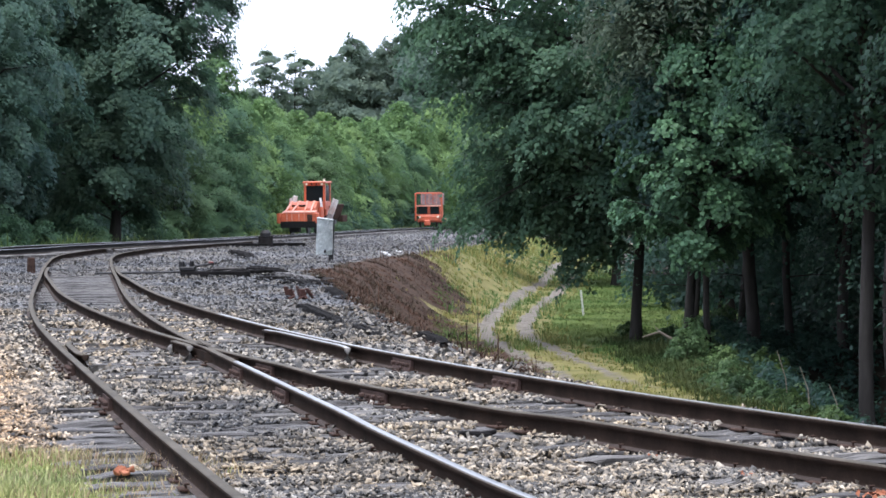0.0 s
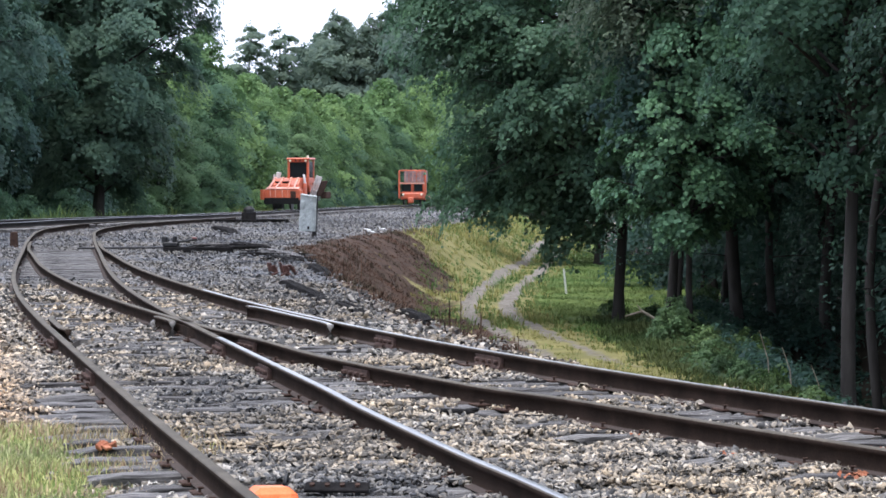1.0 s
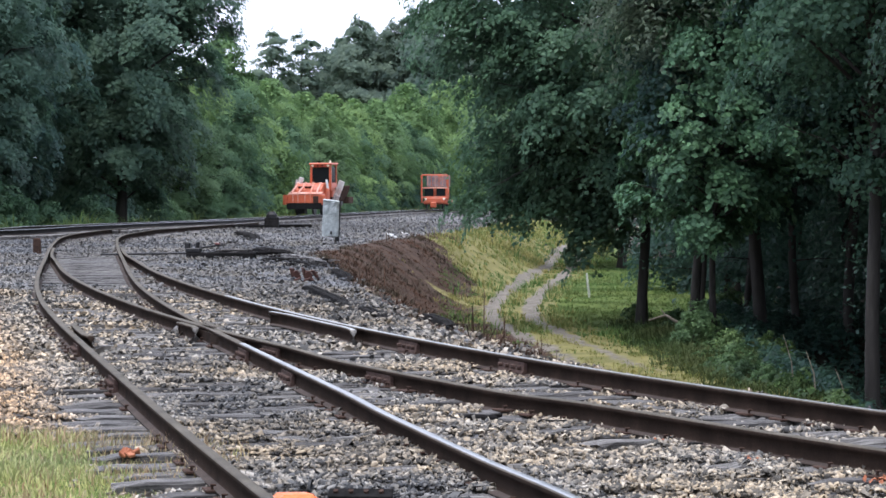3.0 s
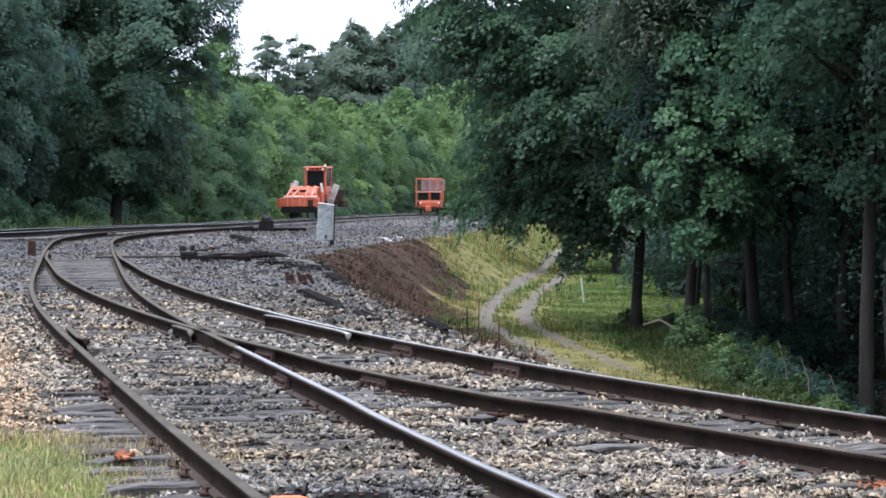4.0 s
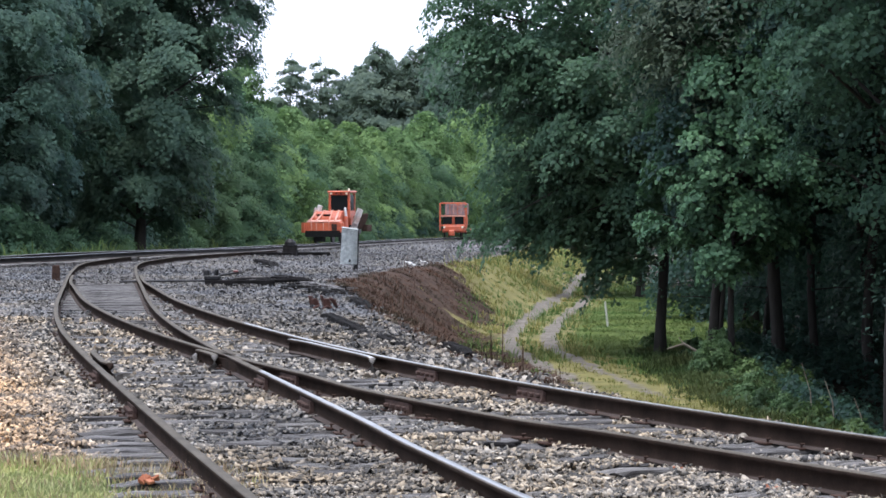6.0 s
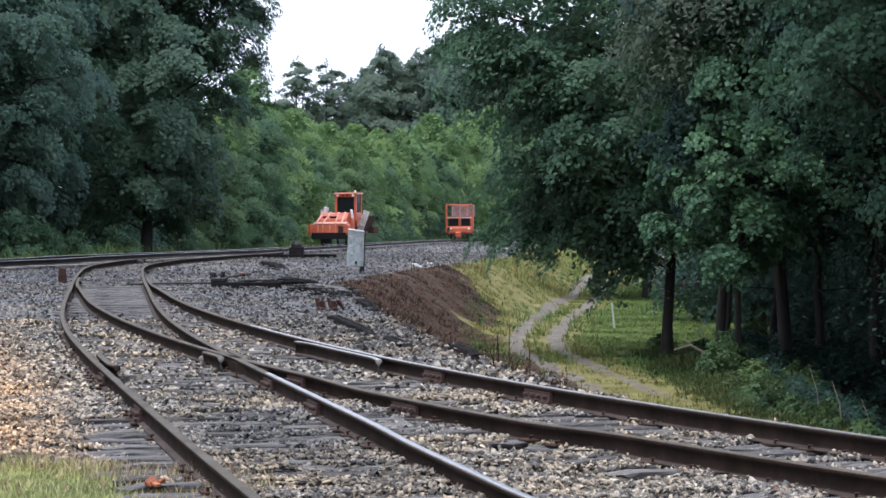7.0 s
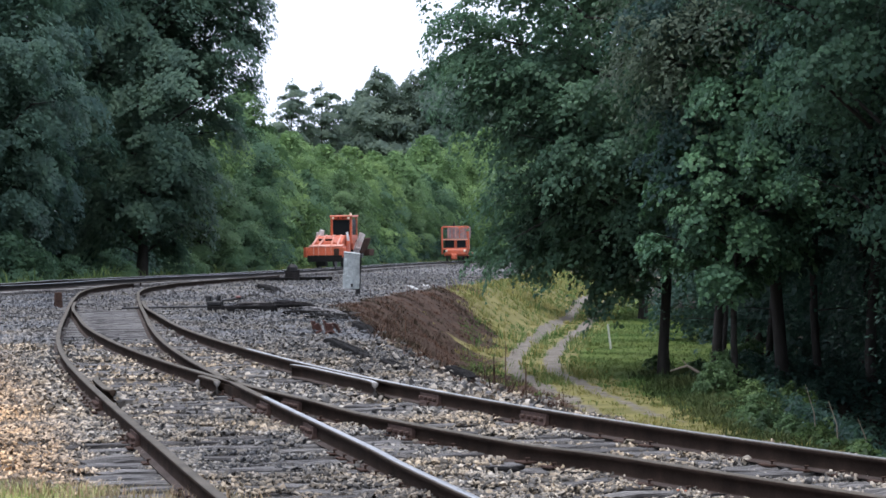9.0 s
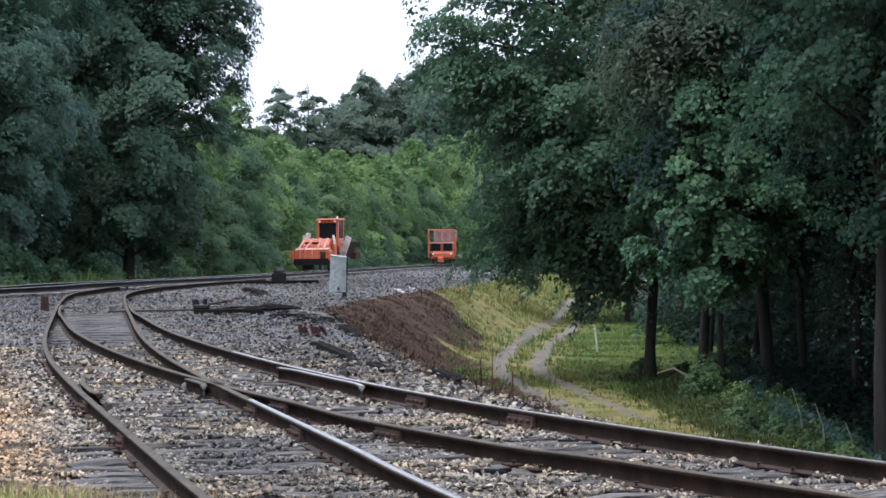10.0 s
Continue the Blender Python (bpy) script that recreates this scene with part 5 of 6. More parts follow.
# ---------------------------------------------------------------- machines on the main line
def on_main(y):
    k = int(np.abs(MAIN[:, 1] - y).argmin())
    d = directions(MAIN)[k]
    return pose(MAIN[k, 0], MAIN[k, 1], float(level(y)) + 0.05, 0, 0, math.degrees(math.atan2(d[1], d[0])) - 90)


def rail_wheel(parent, x, y):
    bm = bmesh.new()
    rod(bm, (x - 0.06, y, 0.36), (x + 0.06, y, 0.36), 0.36, 20)
    rod(bm, (x - 0.075 * (1 if x > 0 else -1), y, 0.36), (x - 0.06 * (1 if x > 0 else -1), y, 0.36), 0.39, 20)
    w = part("wheel", bm, BLACK, parent)
    bm = bmesh.new()
    rod(bm, (x + (0.062 if x > 0 else -0.062), y, 0.36), (x + (0.09 if x > 0 else -0.09), y, 0.36), 0.13, 12)
    part("hub", bm, RUST, w)
    return w


def build_regulator():
    """Ballast regulator: plough and hood to the front, cab, side wings folded up. Its front is at -y."""
    t = thing("ballast_regulator", on_main(172.5) @ pose(0.15, 0, 0.07, 0, 0, -9), "orange ballast regulator with front plough on the main line", "track machine")
    t.scale = (0.93,) * 3
    for y in (-1.3, 2.6):
        for x in (-HALF / 0.93, HALF / 0.93):
            rail_wheel(t, x, y)
    bm = bmesh.new()
    box(bm, (1.5, 6.0, 0.34), (0, 0.9, 0.72), bevel=0.03)
    box(bm, (1.9, 0.25, 0.4), (0, -2.0, 0.62), bevel=0.03)
    part("chassis", bm, BLACK, t)
    # plough: slanting orange blade box over a black skirt
    bm = bmesh.new()
    prism(bm, [(-3.1, 0.82), (-3.05, 1.3), (-2.55, 1.42), (-2.1, 1.36), (-2.1, 0.82)], -0.98, 1.2)
    box(bm, (0.22, 0.9, 0.62), (-1.05, -2.75, 1.0), (0, 0, -14), 0.03)
    box(bm, (0.22, 0.9, 0.62), (1.24, -2.75, 1.0), (0, 0, 14), 0.03)
    plough = part("plough", bm, ORANGE, t, "orange plough box, scuffed")
    bm = bmesh.new()
    prism(bm, [(-3.02, 0.42), (-3.1, 0.8), (-2.9, 0.8), (-2.85, 0.42)], -1.05, 1.25)
    box(bm, (0.5, 0.6, 0.45), (-0.2, -2.5, 0.35), (0, 0, 0), 0.03)
    part("skirt", bm, RUBBER, plough, "black rubber skirt")
    # plate added in paler paint for the light on the plough's top
    bm = bmesh.new()
    box(bm, (2.1, 0.62, 0.04), (0.1, -2.72, 1.42), (9, 0, 0), 0.01)
    part("top_plate", bm, PALE_ORANGE, plough, "top plate of the plough, paled as lit from above")
    for x in (-0.62, -0.3, 0.15, 0.5):
        bm = bmesh.new()
        box(bm, (0.05, 0.06, 0.56), (x, -3.1, 1.08), (8, 0, 0), 0.008)
        part("rib", bm, PALE_ORANGE, plough)
    bm = bmesh.new()
    box(bm, (0.34, 0.05, 0.42), (0.85, -3.11, 1.02), (4, 0, 0), 0.01)
    part("panel", bm, RUST, plough, "dark opening panel")
    # hood with pale arms
    bm = bmesh.new()
    prism(bm, [(-2.3, 1.3), (-2.2, 1.62), (-1.7, 1.98), (-0.4, 2.05), (-0.4, 1.0), (-2.3, 1.0)], -0.82, 0.95)
    part("hood", bm, ORANGE, t, "orange engine hood")
    for x0, x1 in ((-0.7, -0.82), (-0.2, -0.4), (0.3, 0.42), (0.75, 0.8)):
        bm = bmesh.new()
        rod(bm, (x1, -2.75, 1.42), (x0, -1.6, 2.0), 0.06, 8)
        box(bm, (0.16, 0.2, 0.14), (x0, -1.6, 2.0), (20, 0, 0), 0.02)
        part("lift_arm", bm, PALE_ORANGE, t, "pale lift arm")
    bm = bmesh.new()
    for x in (-0.42, 0.02, 0.2):
        box(bm, (0.3, 0.03, 0.3), (x, -2.06, 1.72), (38, 0, 0), 0.02)
    part("grille", bm, RUST, t, "dark hood grille")
    for x in (-0.95, 1.05):
        bm = bmesh.new()
        box(bm, (0.07, 0.5, 0.62), (x, -1.1, 1.95), (0, 8 if x < 0 else -8, 0), 0.02, 0.8)
        part("side_guard", bm, SCRAPED, t, "pale scuffed guard plate beside the hood")
    bm = bmesh.new()
    box(bm, (0.3, 0.5, 0.5), (-0.72, -0.9, 2.15), (0, 12, 20), 0.04)
    rod(bm, (-0.95, -1.2, 1.75), (-0.7, -0.9, 2.4), 0.05, 8)
    part("control_box", bm, SCRAPED, t, "pale scuffed control box")
    # cab
    bm = bmesh.new()
    for x in (-0.62, 0.62):
        for y in (-0.55, 0.75):
            box(bm, (0.14, 0.14, 1.35), (0.5 + x, y, 2.55), bevel=0.02)
    box(bm, (1.38, 1.44, 0.5), (0.5, 0.1, 1.8), bevel=0.03)
    box(bm, (1.38, 0.12, 0.2), (0.5, -0.55, 3.13), bevel=0.02)
    cab = part("cab", bm, ORANGE, t, "orange operator's cab")
    bm = bmesh.new()
    box(bm, (1.5, 1.62, 0.14), (0.5, 0.1, 3.24), bevel=0.05)
    part("roof", bm, ORANGE, cab)
    for size, at in (((1.12, 0.03, 1.0), (0.5, -0.56, 2.55)), ((0.03, 1.18, 1.0), (1.13, 0.1, 2.55)), ((0.03, 1.18, 1.0), (-0.13, 0.1, 2.55)), ((1.12, 0.03, 1.0), (0.5, 0.76, 2.55))):
        bm = bmesh.new()
        box(bm, size, at, bevel=0.008)
        part("window", bm, GLASS, cab, "dark cab window")
    for x in (0.0, 0.35, 0.65, 1.0):
        bm = bmesh.new()
        rod(bm, (x, -0.72, 3.13), (x, -0.62, 3.13), 0.07, 10)
        part("work_light", bm, RED if x in (0.35, 0.65) else LAMP, cab)
    bm = bmesh.new()
    rod(bm, (1.05, -0.3, 3.3), (1.05, -0.3, 3.46), 0.07, 10, 0.05)
    part("beacon", bm, LAMP, cab, "clear strobe beacon")
    # engine deck and exhaust behind
    bm = bmesh.new()
    box(bm, (1.6, 2.2, 0.95), (0, 2.3, 1.35), bevel=0.06)
    part("engine_cover", bm, ORANGE, t)
    bm = bmesh.new()
    rod(bm, (-0.55, 1.9, 1.8), (-0.55, 1.9, 2.6), 0.06, 10)
    part("exhaust", bm, BLACK, t)
    # wing folded up at the side, broom box behind it
    bm = bmesh.new()
    box(bm, (0.42, 0.07, 1.3), (1.58, -0.3, 1.55), (0, 22, -12), 0.015)
    box(bm, (0.08, 0.12, 1.2), (1.44, -0.34, 1.5), (0, 22, -12), 0.02)
    box(bm, (0.3, 0.1, 0.1), (1.5, -0.36, 1.25), (0, 22, -12), 0.02)
    wing = part("wing", bm, SCRAPED, t, "scraped pale steel wing blade")
    bm = bmesh.new()
    rod(bm, (0.9, 0.3, 1.05), (1.65, 0.2, 1.2), 0.07, 8)
    rod(bm, (1.0, 0.4, 1.6), (1.7, 0.3, 1.8), 0.05, 8)
    part("ram", bm, BLACK, wing)
    bm = bmesh.new()
    box(bm, (0.1, 0.7, 1.0), (1.78, 0.4, 1.4), (0, 22, -20), 0.03)
    box(bm, (0.42, 0.7, 0.42), (1.9, 0.9, 0.95), (0, 0, -10), 0.04)
    rod(bm, (1.3, 0.5, 0.9), (1.95, 0.8, 1.0), 0.06, 8)
    part("wing_back", bm, RUST, t, "dark back of the folded wing")
    bm = bmesh.new()
    rod(bm, (1.08, -1.3, 0.95), (1.12, -1.3, 1.7), 0.2, 12, 0.14)
    part("tank", bm, ORANGE, t, "orange upright tank")
    return t


def build_tamper():
    """Second machine: an open orange frame with a netted upper box."""
    t = thing("track_maintenance_machine", on_main(266.0) @ pose(0.12, 0, 0.07, 0, 0, -3), "orange track machine with a caged upper box on the line", "track machine")
    for y in (-0.6, 2.8):
        for x in (-HALF, HALF):
            rail_wheel(t, x, y)
    bm = bmesh.new()
    box(bm, (2.2, 5.0, 0.3), (0.15, 1.4, 0.62), bevel=0.03)
    box(bm, (1.9, 0.5, 0.5), (0.2, -1.2, 0.82), bevel=0.06)
    part("chassis", bm, ORANGE, t)
    bm = bmesh.new()
    box(bm, (0.5, 0.7, 0.5), (0.0, -1.5, 0.42), bevel=0.06)
    rod(bm, (0.0, -2.0, 0.4), (0.0, -1.5, 0.4), 0.12, 10)
    part("coupler", bm, ORANGE, t)
    for x in (-1.12, 1.25):
        bm = bmesh.new()
        box(bm, (0.14, 0.14, 2.5), (x, -1.05, 1.85), bevel=0.02)
        part("post", bm, ORANGE, t)
    for z in (1.1, 1.95, 3.1):
        bm = bmesh.new()
        box(bm, (2.3, 0.14, 0.13), (0.07, -1.05, z), bevel=0.02)
        part("beam", bm, PALE_ORANGE if z == 1.95 else ORANGE, t)
    bm = bmesh.new()
    box(bm, (1.9, 2.2, 1.05), (0.25, 0.3, 2.55), bevel=0.05)
    upper = part("upper_box", bm, NETTED, t, "grey netted upper box")
    for k in range(6):
        bm = bmesh.new()
        rod(bm, (-0.6 + 0.34 * k, -0.86, 2.1), (-0.6 + 0.34 * k, -0.86, 3.0), 0.03, 6)
        part("cage_bar", bm, ORANGE if k % 2 else PALE_ORANGE, upper)
    for x in (-0.45, 0.6):
        bm = bmesh.new()
        box(bm, (0.8, 0.05, 0.66), (x, -1.0, 1.55), bevel=0.01)
        part("window", bm, GLASS, t, "dark window")
    bm = bmesh.new()
    box(bm, (1.9, 2.2, 0.9), (0.15, 0.4, 1.5), bevel=0.05)
    part("body", bm, ORANGE, t)
    for x in (-0.7, 0.95):
        bm = bmesh.new()
        rod(bm, (x, -1.5, 0.95), (x, -1.42, 0.95), 0.1, 10)
        part("headlight", bm, LAMP, t)
    bm = bmesh.new()
    rod(bm, (-0.2, 0.3, 3.0), (-0.2, 0.3, 3.5), 0.07, 8)
    part("exhaust", bm, BLACK, t)
    return t


# ---------------------------------------------------------------- small things by the tracks
def set_down(x, y, dz=0.0, rz=0.0, rx=0.0, ry=0.0):
    return pose(x, y, float(height(x, y)) + dz, rx, ry, rz)


def build_sign():
    t = thing("wrapped_sign", set_down(-2.82, 76.5, 0, 6, 0, 2.5), "trackside sign wrapped in wrinkled grey plastic on a dark post", "sign")
    t.scale = (1.02, 1, 1.12)
    bm = bmesh.new()
    box(bm, (0.11, 0.09, 1.12), (0.15, 0.06, 0.44), bevel=0.01)
    part("post", bm, BLACK, t, "dark wooden post")
    # wrinkled sheet with a turned top edge
    rng = random.Random(4)
    bm = bmesh.new()
    nx, nz = 9, 16
    rows = []
    for j in range(nz):
        row = []
        for i in range(nx):
            u, v = i / (nx - 1), j / (nz - 1)
            ripple = 0.018 * math.sin(9 * u + 5 * v) + rng.uniform(-0.012, 0.012)
            row.append(bm.verts.new((-0.25 + 0.42 * u + 0.012 * math.sin(7 * v) * (u - 0.5), -0.03 + ripple, 0.17 + 0.83 * v)))
        rows.append(row)
    for j in range(nz - 1):
        for i in range(nx - 1):
            bm.faces.new((rows[j][i], rows[j][i + 1], rows[j + 1][i + 1], rows[j + 1][i]))
    bmesh.ops.solidify(bm, geom=bm.faces[:], thickness=0.02)
    part("wrapping", bm, GREY_WRAP, t, "wrinkled grey plastic wrapping")
    bm = bmesh.new()
    box(bm, (0.43, 0.09, 0.05), (-0.04, 0.0, 0.995), (0, 5, 2), 0.022)
    part("top_fold", bm, GREY_WRAP, t)
    bm = bmesh.new()
    box(bm, (0.05, 0.02, 0.07), (-0.02, -0.075, 0.25), bevel=0.005)
    part("mark", bm, BLACK, t, "small dark printed mark")


def build_switch_gear():
    t = thing("switch_stand", set_down(-6.62, 116.0), "black low switch stand beside the main line", "switch stand")
    t.scale = (1.15, 1.15, 1.25)
    bm = bmesh.new()
    prism(bm, [(-0.3, 0.06), (-0.22, 0.26), (-0.14, 0.36), (0.14, 0.36), (0.22, 0.26), (0.3, 0.06)], -0.24, 0.24)
    part("housing", bm, TARRED, t)
    bm = bmesh.new()
    rod(bm, (0, 0, 0.34), (0, 0, 0.46), 0.2, 14, 0.19)
    rod(bm, (0, 0, 0.46), (0, 0, 0.56), 0.19, 14, 0.1)
    part("cap", bm, BLACK, t, "rounded iron cap")
    for x in (-0.7, 0.55):
        bm = bmesh.new()
        box(bm, (1.6, 0.25, 0.16), (x, 0.35 if x > 0 else -0.35, 0.06), (0, 0, 6), 0.02)
        part("head_tie", bm, TARRED, t, "dark timber")
    t = thing("switch_lever", set_down(-5.45, 63.4, 0.02, -6), "black hand-thrown switch lever on a long head timber", "switch stand")
    t.scale = (1.0, 1.0, 0.95)
    bm = bmesh.new()
    box(bm, (1.5, 0.24, 0.17), (0.75, 0, 0.06), bevel=0.02)
    part("head_tie", bm, TARRED, t, "dark timber")
    bm = bmesh.new()
    box(bm, (0.34, 0.22, 0.1), (0.15, 0, 0.2), bevel=0.02)
    box(bm, (0.12, 0.16, 0.16), (0.02, 0, 0.3), bevel=0.02)
    rod(bm, (0.22, 0, 0.2), (0.24, 0, 0.38), 0.05, 8)
    part("stand", bm, BLACK, t)
    bm = bmesh.new()
    rod(bm, (0.3, 0, 0.25), (0.72, 0.02, 0.32), 0.025, 8)
    lever = part("lever", bm, BLACK, t)
    bm = bmesh.new()
    box(bm, (0.12, 0.06, 0.06), (0.66, 0.02, 0.34), bevel=0.02)
    part("grip", bm, RED, lever, "red lever grip")
    for dz in (0.0, 0.35):
        bm = bmesh.new()
        rod(bm, (-1.9, dz, 0.1), (0.05, dz * 0.2, 0.13), 0.022, 8)
        part("rod", bm, BLACK, t, "connecting rod to the points")


def timber(a, b, width, thick, mat, label, seed, lift=0.0, roll=0.0):
    """A length of old squared timber lying from a to b on the ballast: split along the grain, its ends broken off."""
    rng = random.Random(seed)
    (ax, ay), (bx, by) = a, b
    length = math.hypot(bx - ax, by - ay)
    za, zb = float(height(ax, ay)), float(height(bx, by))
    m = pose((ax + bx) / 2, (ay + by) / 2, (za + zb) / 2 + thick * 0.3 + lift, 0, 0, math.degrees(math.atan2(by - ay, bx - ax))) @ pose(0, 0, 0, roll + rng.uniform(-5, 5), -math.degrees(math.atan2(zb - za, length)), 0)
    bm = bmesh.new()
    n = max(6, int(length / 0.22))
    outline = ((-0.5, -0.5), (0.5, -0.5), (0.5, 0.4), (0.42, 0.5), (0.1, 0.5), (0.04, 0.3), (-0.04, 0.5), (-0.44, 0.5), (-0.5, 0.38))
    last = None
    for k in range(n + 1):
        u = k / n
        end = min(1.0, 0.35 + 4.5 * min(u, 1 - u)) if rng.random() < 0.8 else 0.8
        ring = []
        for y, z in outline:
            splinter = rng.uniform(-0.16, 0.16) if k in (0, n) else rng.uniform(-0.03, 0.03)
            ring.append(bm.verts.new(((u - 0.5) * length + splinter, width * (y + rng.uniform(-0.05, 0.05)) * (0.7 + 0.3 * end), thick * ((z + 0.5) * end - 0.5 + rng.uniform(-0.07, 0.05)))))
        if last:
            for q in range(len(ring)):
                bm.faces.new((last[q], last[(q + 1) % len(ring)], ring[(q + 1) % len(ring)], ring[q]))
        else:
            bm.faces.new(ring[::-1])
        last = ring
    bm.faces.new(last)
    bmesh.ops.recalc_face_normals(bm, faces=bm.faces)
    me = bpy.data.meshes.new("old_tie")
    bm.to_mesh(me)
    bm.free()
    me.materials.append(mat)
    ob = new("old_tie", me)
    ob.matrix_world = m
    return tagged(ob, label, "timber")


def build_clutter():
    heap = "splintered dark tie in a heap on the ballast"
    timber((-6.1, 89.5), (-4.95, 80.0), 0.3, 0.2, TARRED, "old dark tie lying on the ballast", 1)
    timber((-5.45, 77.0), (-5.2, 75.2), 0.24, 0.12, TARRED, "short dark timber stub on the ballast", 8)
    timber((-4.75, 68.0), (-3.55, 64.6), 0.17, 0.1, TARRED, heap, 2, 0.0)
    timber((-4.3, 67.6), (-3.7, 66.2), 0.18, 0.13, TARRED, heap, 9, 0.06, 14)
    timber((-4.0, 66.8), (-3.3, 65.4), 0.16, 0.12, TARRED, heap, 10, 0.04, -20)
    timber((-3.75, 66.0), (-2.1, 57.6), 0.13, 0.09, TARRED, "long broken dark timber on the ballast", 3, 0.03)
    timber((-3.4, 64.0), (-2.35, 59.0), 0.16, 0.1, TIE, "long grey split timber on the ballast", 11, 0.05)
    timber((-3.1, 60.6), (-2.35, 57.0), 0.2, 0.12, TARRED, "long broken dark timber on the ballast", 4)
    timber((-1.98, 54.0), (-1.55, 50.0), 0.2, 0.13, TARRED, "broken dark timber at the ballast's edge", 12)
    timber((-2.12, 46.2), (-1.2, 39.2), 0.15, 0.1, TARRED, "long dark timber at the ballast's edge", 5, 0.02)
    timber((-1.22, 40.3), (-0.68, 36.6), 0.15, 0.1, TARRED, "long dark timber at the ballast's edge", 6)
    timber((-0.2, 38.2), (0.16, 35.0), 0.16, 0.12, TARRED, "dark timber on the weedy bank", 7)
    pick = random.Random(31)
    for k in range(12):
        u = pick.random()
        x, y, a = -4.6 + 2.3 * u + pick.uniform(-0.25, 0.25), 68 - 10 * u + pick.uniform(-0.6, 0.6), pick.uniform(-0.9, 0.9)
        half = pick.uniform(0.25, 0.7)
        timber((x - half * math.cos(a), y - half * math.sin(a) * 2), (x + half * math.cos(a), y + half * math.sin(a) * 2), pick.uniform(0.05, 0.1), pick.uniform(0.05, 0.09), TARRED if k % 3 else TIE,
               "thin splinter of a broken tie in the heap", 40 + k, pick.uniform(0.02, 0.09), pick.uniform(-30, 30))
    rng = random.Random(12)
    for k, (x, y) in enumerate(((-2.52, 50.6), (-2.42, 50.4), (-2.33, 50.65), (-2.23, 50.35), (-2.12, 50.55), (-2.38, 49.9), (-2.2, 49.6))):
        t = thing("rusty_tie_plate", set_down(x, y, (0.09, 0.06, 0.1, 0.05, 0.08, 0.03, 0.03)[k], rng.uniform(20, 80), rng.uniform(-25, 25), rng.uniform(45, 85) if k < 5 else 12), "rust-red iron tie plate thrown on the ballast", "tie plate", "scrap tie plates")
        bm = bmesh.new()
        box(bm, (0.26, 0.11, 0.025), bevel=0.005)
        box(bm, (0.03, 0.11, 0.04), (-0.06, 0, 0.02), bevel=0.005)
        box(bm, (0.03, 0.11, 0.04), (0.06, 0, 0.02), bevel=0.005)
        part("plate", bm, SCRAP, t)
    # splinters of old tie and dead leaves between the tracks
    for k, (x, y, turn, long) in enumerate(((0.3, 21.5, 12, 0.28), (0.78, 20.9, -20, 0.2), (1.7, 19.2, 35, 0.22), (-0.35, 20.8, 80, 0.16), (1.0, 24.6, 10, 0.2))):
        bm = bmesh.new()
        box(bm, (long, 0.07, 0.045), (0, 0, 0.03), (k * 3, 4, 0), 0.012, 0.8)
        box(bm, (long * 0.6, 0.04, 0.03), (long * 0.3, 0.03, 0.035), (0, -6, 14), 0.008)
        t = thing("tie_splinter", set_down(x, y, 0.02, turn), "dark splinter of old tie on the ballast", "splinter", "tie splinters")
        part("splinter", bm, TARRED, t)
    rng = np.random.default_rng(21)
    for x, y in ((1.52, 19.6), (1.95, 18.2), (2.3, 19.8), (2.55, 17.0), (-1.0, 24.2), (0.2, 23.6), (2.9, 18.6)):
        n = 16
        at = np.column_stack([rng.normal(0, 0.05, n), rng.normal(0, 0.08, n), rng.uniform(0.02, 0.05, n)])
        v, f = leaf_quads(at, rng.normal(0, 0.5, (n, 3)) + [0, -0.3, 1], 0.035, rng)
        t = thing("dead_leaves", set_down(x, y, 0.02), "small heap of rust-brown dead leaves on the ballast", "litter", "dead leaves")
        child("leaves", mesh_np("leaves", v, f, RED_RAG), t)
    # pale stone wedged beside the frog
    bm = bmesh.new()
    box(bm, (0.11, 0.14, 0.08), (0, 0, 0.05), (6, 4, 20), 0.025, 0.8)
    t = thing("pale_stone", pose(-2.95, 33.1, -0.17), "pale rounded stone wedged beside the frog", "stone")
    part("stone", bm, WORN_END, t)
    # bar with bolt holes lying between the rails
    t = thing("spare_joint_bar", set_down(-0.44, 16.12, 0.06, -5, 24), "rusty joint bar with four bolts lying between the rails", "joint bar")
    t.scale = (1.05,) * 3
    bm = bmesh.new()
    box(bm, (0.34, 0.09, 0.018), bevel=0.004)
    bar = part("bar", bm, TARRED, t)
    for k in range(4):
        bm = bmesh.new()
        rod(bm, (-0.13 + 0.08 * k, 0, 0.0), (-0.13 + 0.08 * k, 0, 0.022), 0.014, 8)
        part("bolt", bm, RUST, bar)
    # orange block clamped over the rail
    t = thing("derail", pose(-0.78, 14.95, -0.05, 0, 0, 100), "bright orange painted derail block on the siding rail", "derail")
    bm = bmesh.new()
    box(bm, (0.46, 0.26, 0.12), (-0.05, -0.03, 0.0), (0, 4, 0), 0.035, 0.82)
    box(bm, (0.2, 0.16, 0.09), (-0.32, -0.06, -0.02), (0, 14, 8), 0.03, 0.8)
    part("block", bm, BRIGHT_ORANGE, t)
    bm = bmesh.new()
    box(bm, (0.3, 0.22, 0.05), (-0.1, -0.3, -0.11), bevel=0.015)
    part("base_plate", bm, BRIGHT_ORANGE, t)
    # a patch of orange rag on the tie ends
    t = thing("orange_scrap", set_down(-1.98, 18.5, 0.07, 20), "crumpled faded orange scrap on the tie ends", "litter")
    bm = bmesh.new()
    rng = random.Random(3)
    for k in range(9):
        box(bm, (rng.uniform(0.04, 0.09), rng.uniform(0.03, 0.06), 0.02), (rng.uniform(-0.06, 0.06), rng.uniform(-0.05, 0.05), rng.uniform(0, 0.025)), (rng.uniform(-40, 40), rng.uniform(-40, 40), rng.uniform(0, 180)), 0.004)
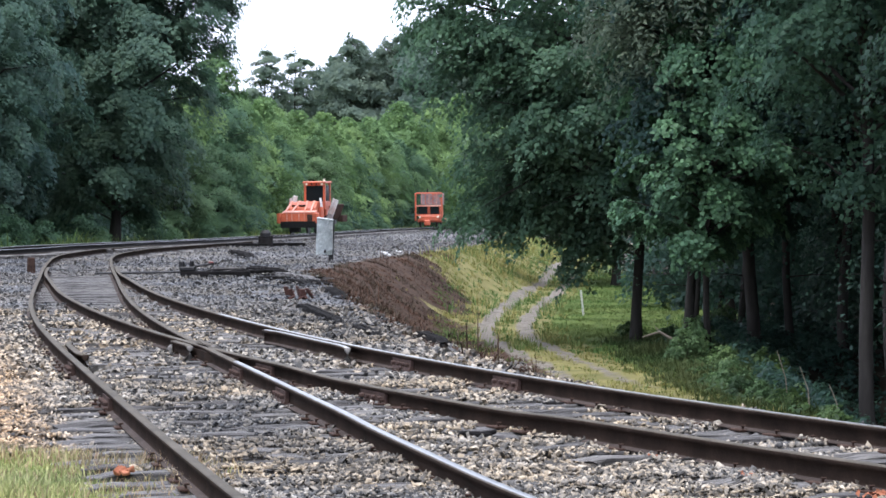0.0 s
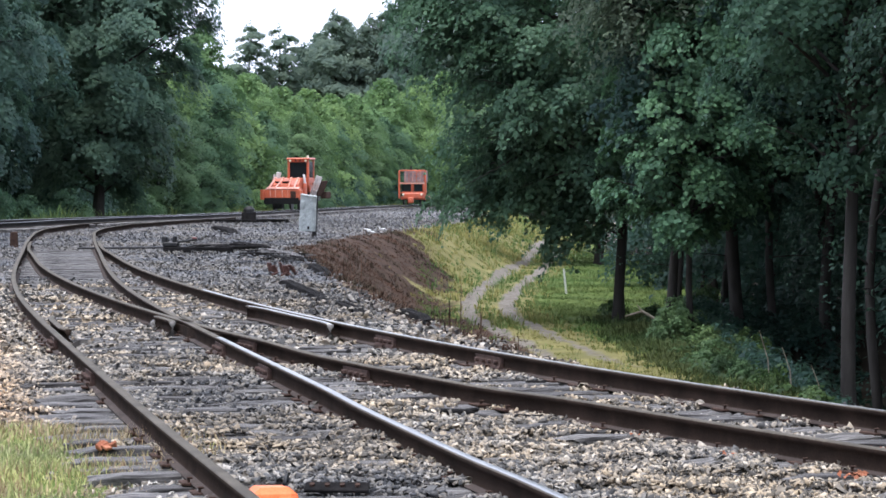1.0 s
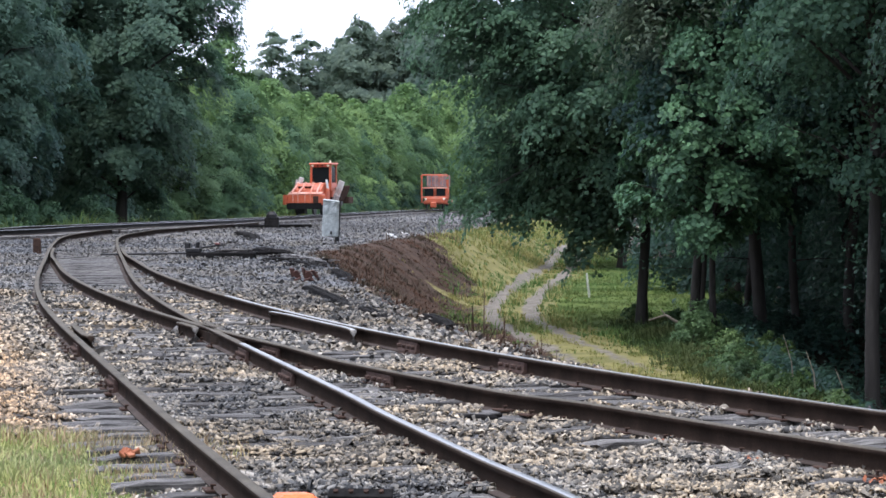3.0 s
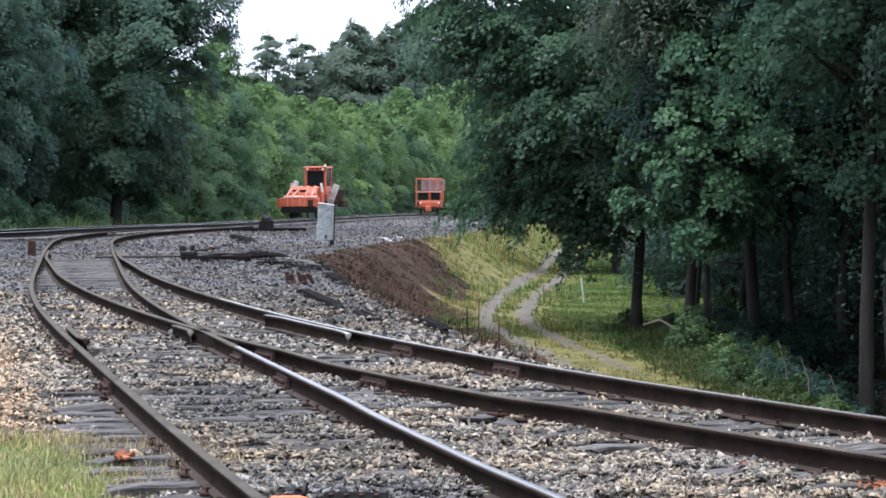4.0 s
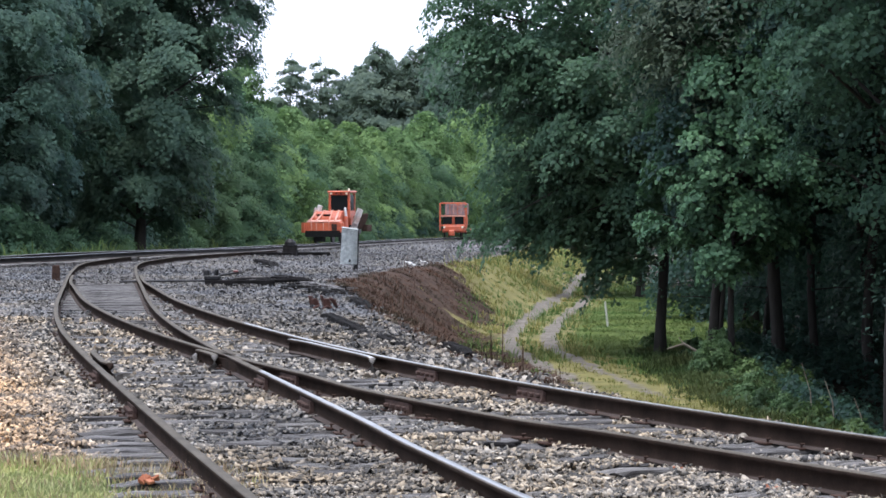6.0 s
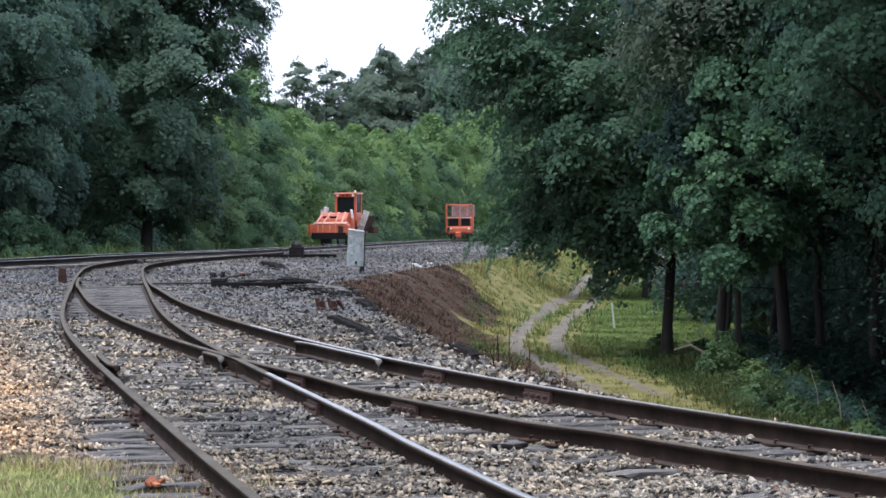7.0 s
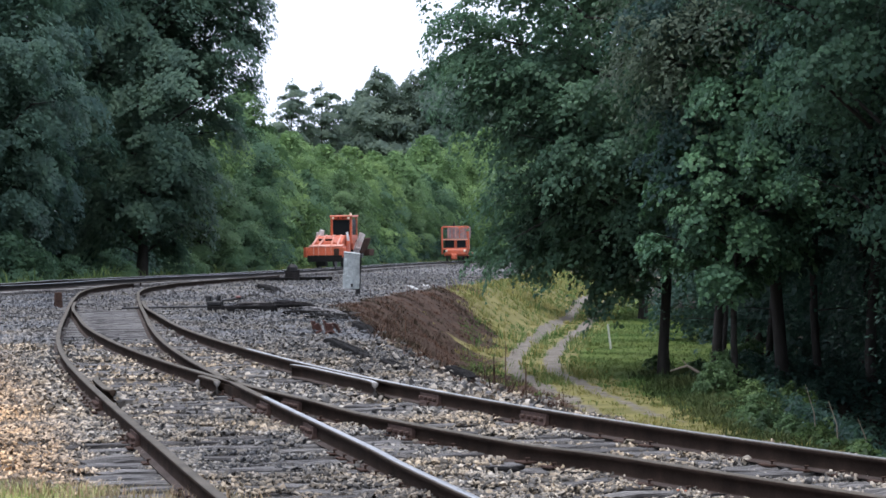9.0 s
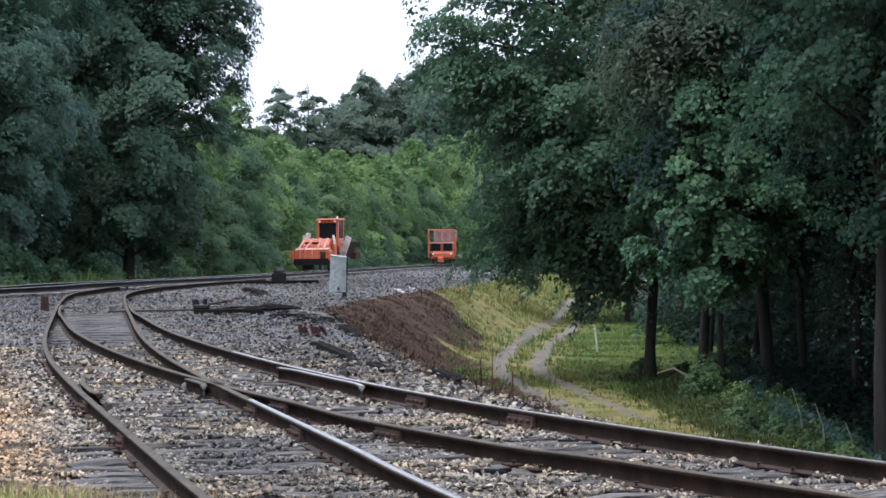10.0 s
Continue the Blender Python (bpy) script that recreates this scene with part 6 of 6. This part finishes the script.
    part("scrap", bm, RED_RAG, t)
    for x, y, s in ((-1.45, 86.5, 0.2), (-1.3, 84.0, 0.18), (-1.05, 90.5, 0.26)):
        t = thing("white_scrap", set_down(x, y, 0.05, 25), "flat white scrap on the ballast bank", "litter", "white scraps")
        bm = bmesh.new()
        box(bm, (s, s * 0.6, 0.03), (0, 0, 0), (12, 8, 0), 0.01)
        part("sheet", bm, WHITE_PAINT, t)
    t = thing("marker_stake", set_down(4.05, 79.4, 0, 0, 0, -6), "thin white marker stake in the grass", "stake")
    bm = bmesh.new()
    rod(bm, (0, 0, -0.1), (0, 0, 0.68), 0.03, 8, 0.026)
    part("stake", bm, WHITE_PAINT, t)
    t = thing("fallen_branch", set_down(4.7, 59.8, 0.25), "bare fallen branch leaning at the wood's edge", "branch")
    v, f = stack_up([tube([[-0.45, 0, 0.12], [-0.1, 0.05, 0.22], [0.2, 0, 0.05], [0.42, 0, -0.22]], [0.015, 0.03, 0.035, 0.045], 6), tube([[-0.1, 0.05, 0.22], [-0.2, 0.1, 0.36]], [0.018, 0.008], 5)])
    child("wood", mesh_np("wood", v, f, PALE_WOOD), t)
    for x, y, h in ((5.45, 45.2, 0.9), (5.55, 43.4, 0.7), (5.85, 42.5, 0.6)):
        t = thing("dead_stalk", set_down(x, y, 0, 0, 0, -8), "pale dead stalk among the shrubs", "stalk", "dead stalks")
        v, f = tube([[0, 0, -0.1], [0.03, 0, h * 0.5], [-0.04, 0, h]], [0.014, 0.01, 0.005], 5)
        child("stalk", mesh_np("stalk", v, f, PALE_WOOD), t)
    bm = bmesh.new()
    t = thing("short_post", set_down(-9.15, 66.8), "short rusty post beside the points", "post")
    box(bm, (0.2, 0.14, 0.42), (0, 0, 0.16), (0, 0, 10), 0.02, 0.85)
    part("post", bm, RUST, t)


build_ground()
build_tracks()
build_ballast()
build_regulator()
build_tamper()
build_sign()
build_switch_gear()
build_clutter()
build_trees()
build_shrubs()
build_undergrowth()
build_grass()


def motions():
    """Nothing but the camera moves."""


motions()
